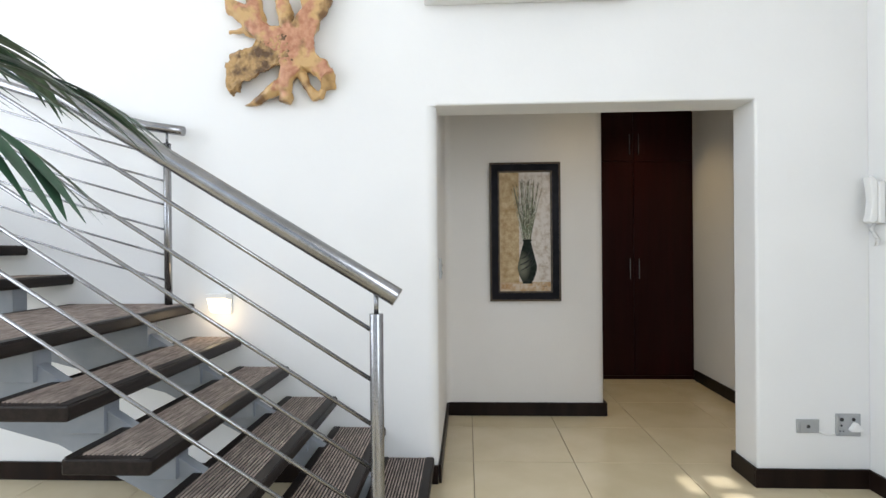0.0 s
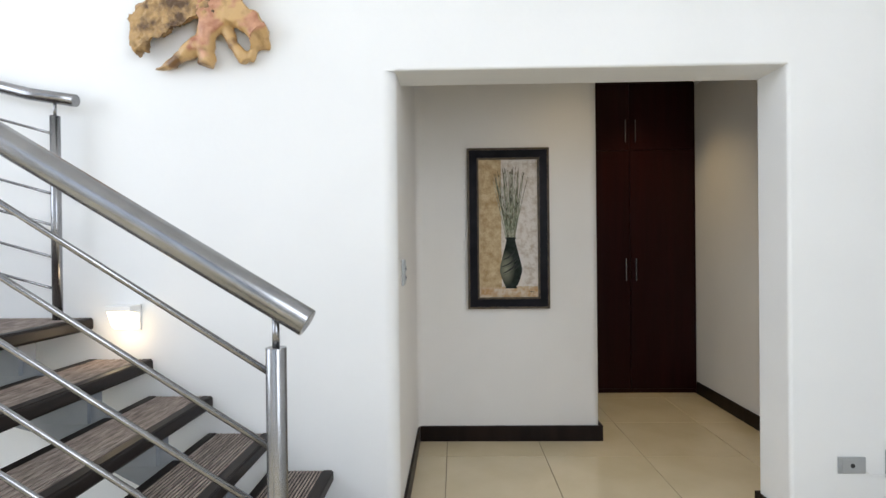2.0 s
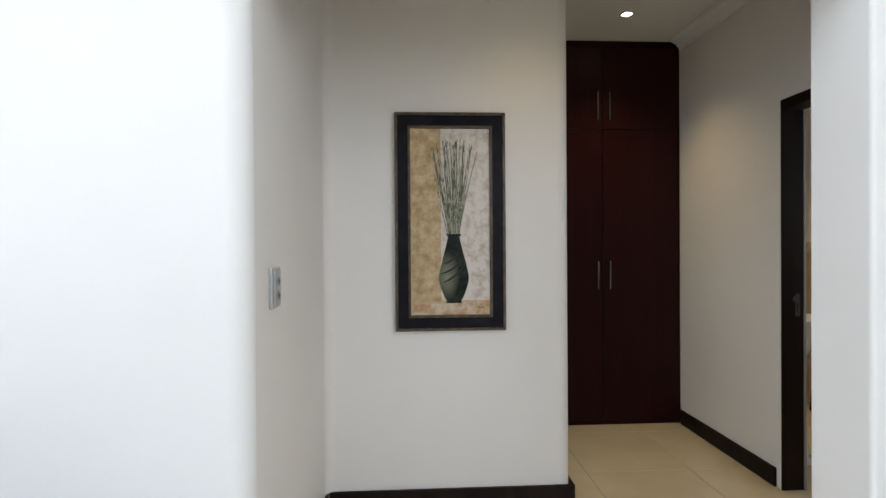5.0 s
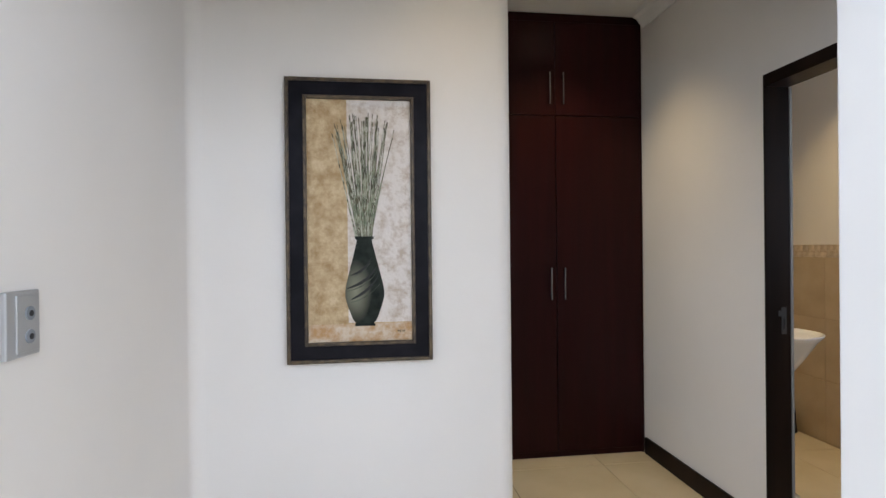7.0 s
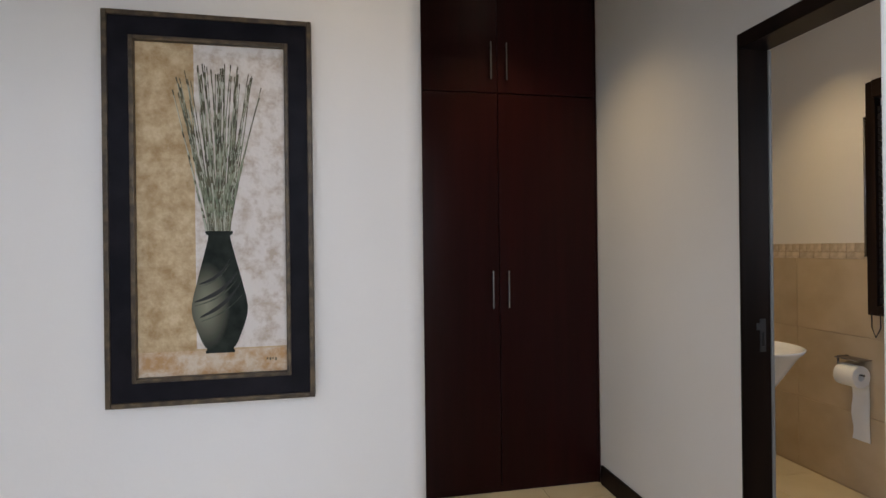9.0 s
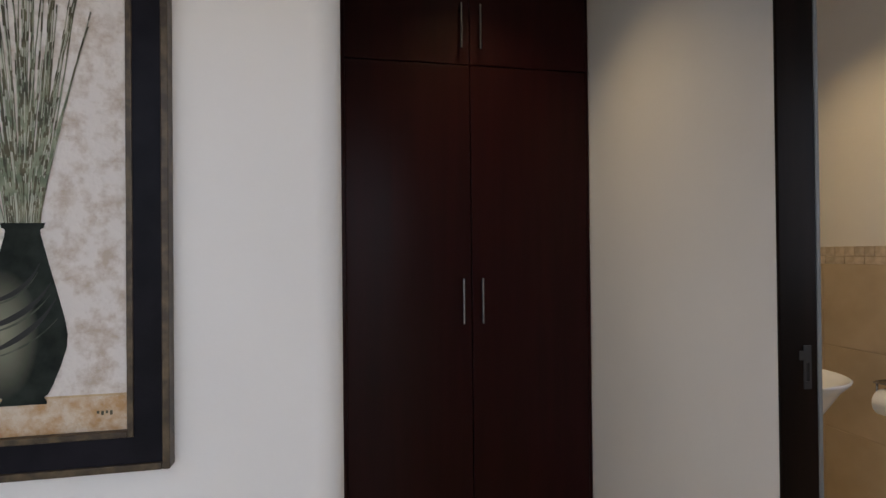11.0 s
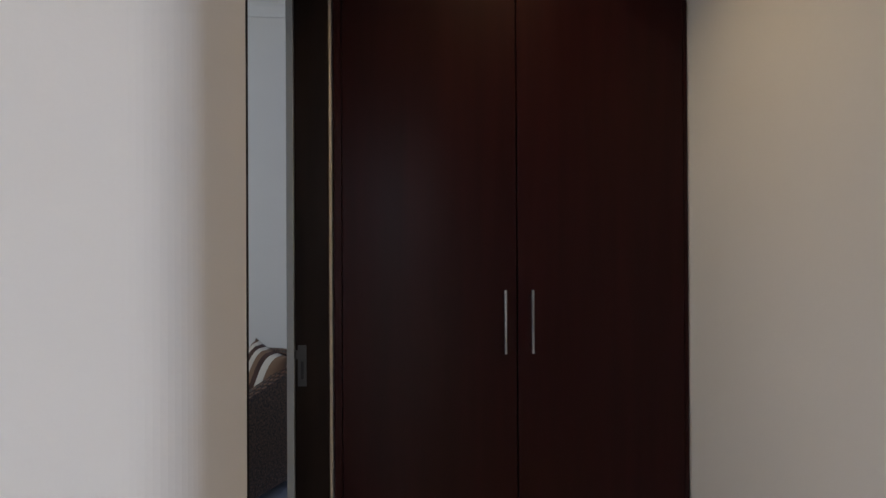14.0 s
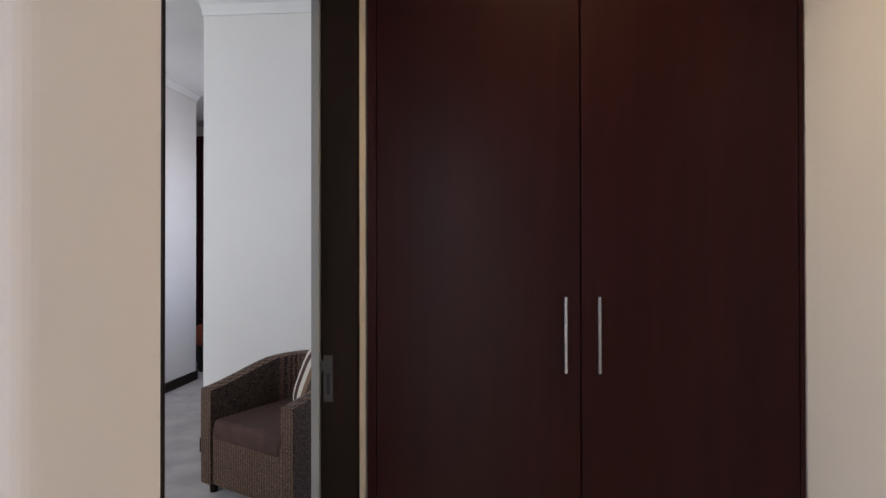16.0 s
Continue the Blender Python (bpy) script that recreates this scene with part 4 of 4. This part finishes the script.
def toilet_brush():
    e = thing("toilet_brush", (3.62, 2.56, 0), "slim dark toilet brush holder standing on the bathroom floor", "toilet brush")
    part(lathe("holder", [(0.004, 0.001), (0.045, 0.001), (0.047, 0.012), (0.036, 0.16), (0.033, 0.165), (0.004, 0.164)], DARKWOOD, n=24, place=(3.62, 2.56, 0)), e)
    part(lathe("handle", [(0.007, 0.164), (0.007, 0.205), (0.015, 0.215), (0.017, 0.228), (0.011, 0.238), (0.003, 0.240)], BLACKP, n=18, place=(3.62, 2.56, 0)), e)


toilet_brush()


def bath_window():
    e = structure(thing("window_1", (BX, 1.5, 1.5), "dark-framed bathroom window with a lowered dark blind", "window"), "dark-framed bathroom window with a lowered dark blind", "window")
    y0, y1, z0, z1 = 1.0, 1.86, 0.965, 2.16
    part(boxes("frame", [(BX - 0.05, BX - 0.012, y1 - 0.05, y1, z0, z1), (BX - 0.05, BX - 0.012, y0, y0 + 0.05, z0, z1), (BX - 0.05, BX - 0.012, y0 + 0.05, y1 - 0.05, z0, z0 + 0.05),
                         (BX - 0.07, BX - 0.012, y0 + 0.05, y1 - 0.05, z1 - 0.09, z1)], DARKWOOD, bevel=0.003), e)
    bm = bmesh.new()
    for i in range(28):
        z = z0 + 0.06 + i * 0.036
        put_box(bm, BX - 0.036, BX - 0.016, y0 + 0.052, y1 - 0.052, z, z + 0.030)
    part(tagged(finish("slats", bm, BLIND), kind="stuff"), e)
    part(tube("rod", [(BX - 0.07, y1 - 0.012, z0 + 0.3), (BX - 0.07, y1 - 0.012, z1 - 0.18)], 0.006, STEEL, n=10), e)
    part(tube("chain", [(BX - 0.06, y1 - 0.03, z0 + 0.01), (BX - 0.06, y1 - 0.03, z0 - 0.06), (BX - 0.06, y1 - 0.05, z0 - 0.11), (BX - 0.06, y1 - 0.075, z0 - 0.06), (BX - 0.06, y1 - 0.075, z0 + 0.01)], 0.003, BLACKP, n=8), e)


bath_window()


# ---- bedroom things ----
def armchair():
    e = new("armchair")
    e.matrix_basis = pose(0.51, 3.88, 0.006, 0, 0, -28)
    tagged(e, "dark woven wicker tub armchair with a brown seat cushion", "armchair")
    # in its own space it faces -y; 0.72 wide, 0.72 deep
    n, outer, inner = 36, [], []
    for i in range(n + 1):
        s = i / n
        if s < 0.3:
            p, q = (-0.37, -0.36 + s / 0.3 * 0.42), (-0.28, -0.36 + s / 0.3 * 0.42)
        elif s > 0.7:
            k = (1 - s) / 0.3
            p, q = (0.37, -0.36 + k * 0.42), (0.28, -0.36 + k * 0.42)
        else:
            a = math.pi * (1 - (s - 0.3) / 0.4)
            p, q = (0.37 * math.cos(a), 0.06 + 0.32 * math.sin(a)), (0.28 * math.cos(a), 0.06 + 0.23 * math.sin(a))
        h = 0.585 + 0.125 * (math.sin(math.pi * s) ** 1.4)
        outer.append((*p, h)), inner.append((*q, h))
    bm = bmesh.new()
    grid = []
    for (ox, oy, h), (ix, iy, _) in zip(outer, inner):
        mx, my = (ox + ix) / 2, (oy + iy) / 2
        sec = [(ox * 0.99, oy, 0.06), (ox, oy, 0.35), (ox, oy, h - 0.03), (ox * 0.96 + mx * 0.04, oy, h - 0.008), (mx, my, h), (ix, iy, h - 0.012), (ix, iy, h - 0.04), (ix, iy, 0.06)]
        grid.append([bm.verts.new(c) for c in sec])
    for a, b in zip(grid, grid[1:]):
        for k in range(7):
            bm.faces.new((a[k], a[k + 1], b[k + 1], b[k]))
    bm.faces.new(grid[0]), bm.faces.new(grid[-1])
    shell = finish("woven_shell", bm, WICKER, e, bevel=0.006)
    boxes("front_panel", [(-0.279, 0.279, -0.35, -0.31, 0.06, 0.37), (-0.279, 0.279, -0.31, 0.24, 0.26, 0.30)], WICKER, e, 0.012, 3)
    s = box("seat_cushion", -0.272, 0.272, -0.36, 0.20, 0.302, 0.42, SEATC, e, 0.035, 4)
    tagged(s, "dark brown fabric seat cushion")
    for x in (-0.32, 0.32):
        for y in (-0.31, 0.12):
            lathe("leg", [(0.02, 0.0), (0.026, 0.07), (0.004, 0.071)], DARKWOOD, e, 14, (x, y, 0.0))


armchair()


def cushion():
    e = new("scatter_cushion")
    e.matrix_basis = pose(0.63, 3.88, 0.585, -18, 8, -52)
    tagged(e, "striped cream, tan and brown scatter cushion in the armchair", "cushion")
    n, w, h = 16, 0.21, 0.20
    bm = bmesh.new()
    top, bot = {}, {}
    for i in range(n + 1):
        for j in range(n + 1):
            u, v = 2 * i / n - 1, 2 * j / n - 1
            t = 0.075 * ((1 - u ** 4) * (1 - v ** 4)) ** 0.6
            k = 1 - 0.06 * (1 - u * u) * abs(v) - 0.06 * (1 - v * v) * abs(u)
            x, z = u * w * k, v * h * k
            top[i, j] = bm.verts.new((x, -t, z))
            bot[i, j] = top[i, j] if t < 1e-6 else bm.verts.new((x, t, z))
    for i in range(n):
        m = (0, 1, 2, 1, 0, 2, 1, 0)[min(7, i // 2)]
        for j in range(n):
            for d in (top, bot):
                f = bm.faces.new((d[i, j], d[i + 1, j], d[i + 1, j + 1], d[i, j + 1]))
                f.material_index = m
    finish("cover", bm, None, e, smooth=True, mats=[STRIPE_B, STRIPE_A, SEATC])


cushion()


def far_cupboard():
    e = thing("bedroom_cupboard", (-1.5, 7.2, 0), "dark timber bedroom cupboard with drawers and an orange stool before it", "cupboard")
    part(box("body", -2.3, -0.5, 7.1, 7.59, 0.006, 2.75, MAHOG), e)
    for i in range(4):
        xa = -2.28 + i * 0.445
        part(box("door", xa, xa + 0.435, 7.078, 7.098, 1.0, 1.72, MAHOG, bevel=0.002), e)
        part(box("door", xa, xa + 0.435, 7.078, 7.098, 1.73, 2.72, MAHOG, bevel=0.002), e)
        for k in range(3):
            part(box("drawer", xa, xa + 0.435, 7.078, 7.098, 0.32 + k * 0.225, 0.535 + k * 0.225, MAHOG, bevel=0.002), e)
            part(tube("handle", [(xa + 0.1, 7.06, 0.50 + k * 0.225), (xa + 0.33, 7.06, 0.50 + k * 0.225)], 0.007, STEEL, n=8), e)
        for zz in (1.10, 1.85):
            part(tube("handle", [(xa + (0.39 if i % 2 else 0.05), 7.06, zz), (xa + (0.39 if i % 2 else 0.05), 7.06, zz + 0.22)], 0.007, STEEL, n=8), e)


far_cupboard()
stool = thing("ottoman", (-1.45, 6.75, 0.006), "round orange-brown upholstered ottoman on the carpet", "stool")
part(lathe("cushion", [(0.004, 0.52), (0.20, 0.515), (0.26, 0.47), (0.26, 0.34), (0.22, 0.30), (0.004, 0.30)], ORANGE, place=(-1.45, 6.75, 0.0)), stool)
part(lathe("base", [(0.20, 0.007), (0.21, 0.30), (0.004, 0.299)], DARKWOOD, place=(-1.45, 6.75, 0.0)), stool)


# ---- indoor palm beside the stairs ----
def palm():
    bx, by = -0.62, -2.54
    e = thing("potted_palm", (bx, by, 0), "tall indoor palm with dark green drooping fronds in a pot", "plant")
    part(lathe("pot", [(0.004, 0.0), (0.15, 0.0), (0.19, 0.38), (0.20, 0.40), (0.18, 0.40), (0.17, 0.36)], POT, place=(bx, by, 0)), e)
    part(lathe("soil", [(0.172, 0.35), (0.004, 0.36)], SOIL, place=(bx, by, 0)), e)
    part(tube("trunk", [(bx, by, 0.34), (bx + 0.02, by, 0.8), (bx - 0.01, by + 0.01, 1.25), (bx, by, 1.53)], [0.035, 0.03, 0.028, 0.022], BARK, n=14), e)
    rnd = random.Random(3)

    def frond(az, rise, length, droop, seed, leaf=0.17):
        r = random.Random(seed)
        bm = bmesh.new()
        d = Vector((math.cos(az), math.sin(az), 0))
        side = Vector((-d.y, d.x, 0))
        pts = []
        for i in range(25):
            s = i / 24
            pts.append(Vector((bx, by, 1.515)) + d * length * (s - 0.12 * s * s) + Vector((0, 0, rise * s - droop * s * s)))
        put_tube(bm, pts, [0.0055 * (1 - 0.75 * i / 24) for i in range(25)], 6)
        for i in range(5, 25, 2):
            s = i / 24
            for sg in (-1, 1):
                ln = leaf * (0.55 + 0.45 * math.sin(math.pi * s)) * r.uniform(0.75, 1.15)
                fwd = (pts[min(24, i + 1)] - pts[i - 1]).normalized()
                way = (fwd * (0.8 + 0.5 * s) + side * sg * r.uniform(0.3, 0.6) + Vector((0, 0, r.uniform(-0.12, 0.1)))).normalized()
                base, w = pts[i] + fwd * r.uniform(-0.006, 0.006), 0.0072 * r.uniform(0.75, 1.2)
                prev = None
                for k in range(8):
                    q = k / 7
                    c = base + way * ln * q + Vector((0, 0, -0.38 * ln * q * q * (1.2 - 0.5 * s)))
                    ww = w * math.sin(math.pi * min(1, 0.14 + 0.86 * q)) + 0.0004
                    ac = way.cross(Vector((0, 0, 1))).normalized()
                    row = (bm.verts.new(c - ac * ww + Vector((0, 0, 0.35 * ww))), bm.verts.new(c), bm.verts.new(c + ac * ww + Vector((0, 0, 0.35 * ww))))
                    if prev:
                        bm.faces.new((prev[0], prev[1], row[1], row[0])), bm.faces.new((prev[1], prev[2], row[2], row[1]))
                    prev = row
        part(finish("frond", bm, LEAF, smooth=True), e)

    for k, (az, rise, length, droop) in enumerate(((24, 0.165, 0.44, 0.17), (10, 0.08, 0.42, 0.17), (-3, 0.02, 0.30, 0.20), (75, 0.4, 0.45, 0.3), (140, 0.3, 0.5, 0.35), (200, 0.35, 0.5, 0.4), (250, 0.3, 0.4, 0.35),
                                                   (300, 0.4, 0.3, 0.4), (24, 0.50, 0.25, 0.2))):
        frond(radians(az), rise, length, droop, k + 1)


palm()

# ---- foyer windows ----
structure(boxes("window_4", [(2.45, 2.5, -5.4 + i * 0.65, -5.35 + i * 0.65, 0.8, 3.8) for i in range(4)] + [(2.45, 2.5, -5.35, -3.45, 0.8, 0.85), (2.45, 2.5, -5.35, -3.45, 3.75, 3.8)], DARKWOOD),
          "dark-framed foyer window", "window")
for nm, cells, lab in (("window_2", [(-5.12, -5.06, -4.8 + i * 0.95, -4.8 + i * 0.95 + 0.05, 0.9, 5.1) for i in range(4)] + [(-5.12, -5.06, -1.05, -1.0, 0.9, 5.1), (-5.12, -5.06, -4.75, -1.05, 0.9, 0.95), (-5.12, -5.06, -4.75, -1.05, 5.05, 5.1)],
                        "tall dark-framed foyer window"),
                       ("window_3", [(-3.2 + i * 1.15, -3.15 + i * 1.15, -6.62, -6.56, 0.5, 4.9) for i in range(4)] + [(1.35, 1.4, -6.62, -6.56, 0.5, 4.9), (-3.15, 1.35, -6.62, -6.56, 0.5, 0.55), (-3.15, 1.35, -6.62, -6.56, 4.85, 4.9)],
                        "tall dark-framed foyer window")):
    structure(boxes(nm, cells, DARKWOOD), lab, "window")


# ---- floor and wall tiles ----
def tile_mesh(name, w, h, d, mat):
    bm = bmesh.new()
    b = 0.0015
    put_box(bm, -w / 2, w / 2, -h / 2, h / 2, -d, -b)
    top = [bm.verts.new((sx * (w / 2 - b), sy * (h / 2 - b), 0)) for sx, sy in ((-1, -1), (1, -1), (1, 1), (-1, 1))]
    bm.faces.new(top)
    low = [bm.verts.new((sx * w / 2, sy * h / 2, -b)) for sx, sy in ((-1, -1), (1, -1), (1, 1), (-1, 1))]
    for i in range(4):
        bm.faces.new((low[i], low[(i + 1) % 4], top[(i + 1) % 4], top[i]))
    bmesh.ops.recalc_face_normals(bm, faces=bm.faces)
    me = bpy.data.meshes.new(name)
    bm.to_mesh(me)
    bm.free()
    me.materials.append(mat)
    return me


PX, PYT, X0, Y0 = 0.622, 0.637, 0.20, 0.31
floor = structure(box("floor", -5.0, BX, -6.5, 3.05, -0.12, -0.004, GROUT), "large cream porcelain floor tiles with thin dark joints", "floor")
whole = tile_mesh("tile", PX - 0.004, PYT - 0.004, 0.02, TILE)
for i in range(-9, 6):
    for j in range(-11, 5):
        xa, ya = X0 + i * PX, Y0 + j * PYT
        if (j < 0 and xa > 2.4) or xa < -5.2 or xa + PX / 2 > BX or (j >= 0 and xa < -0.5) or (j >= 1 and xa + PX < 0):
            continue
        if ya > PY + 0.2 and xa + PX < SX + 0.1:
            continue
        t = new("tile", whole)
        t.location = (xa + PX / 2, ya + PYT / 2, 0.0)
        t.parent = floor

dado = structure(box("trim_dado", BX - 0.010, BX - 0.0005, 0.1, 2.95, 0.0, 1.335, BATHGROUT), "beige tiled dado with a stone border on the bathroom wall", "dado")
TW, TH = 0.60, 0.415
wallt = tile_mesh("tile", TH - 0.003, TW - 0.003, 0.008, BATHTILE)
bordt = tile_mesh("tile", 0.047, 0.047, 0.008, BORDER)
bord2 = tile_mesh("tile", 0.037, 0.097, 0.008, BORDER)
for r in range(3):
    for c in range(6):
        if c * TW - 0.075 > 2.9 or c == 0 or (c + 1) * TW > 3.1:
            continue
        t = new("tile", wallt)
        t.matrix_basis = pose(BX - 0.0125, -0.075 + c * TW + 0.3, 0.007 + r * TH + TH / 2, 0, -90, 0)
        t.parent = dado
for c in range(57):
    t = new("tile", bordt)
    t.matrix_basis = pose(BX - 0.0135, 0.13 + c * 0.05, 1.313, 0, -90, 0)
    t.parent = dado
for c in range(28):
    t = new("tile", bord2)
    t.matrix_basis = pose(BX - 0.0135, 0.155 + c * 0.1, 1.269, 0, -90, 0)
    t.parent = dado
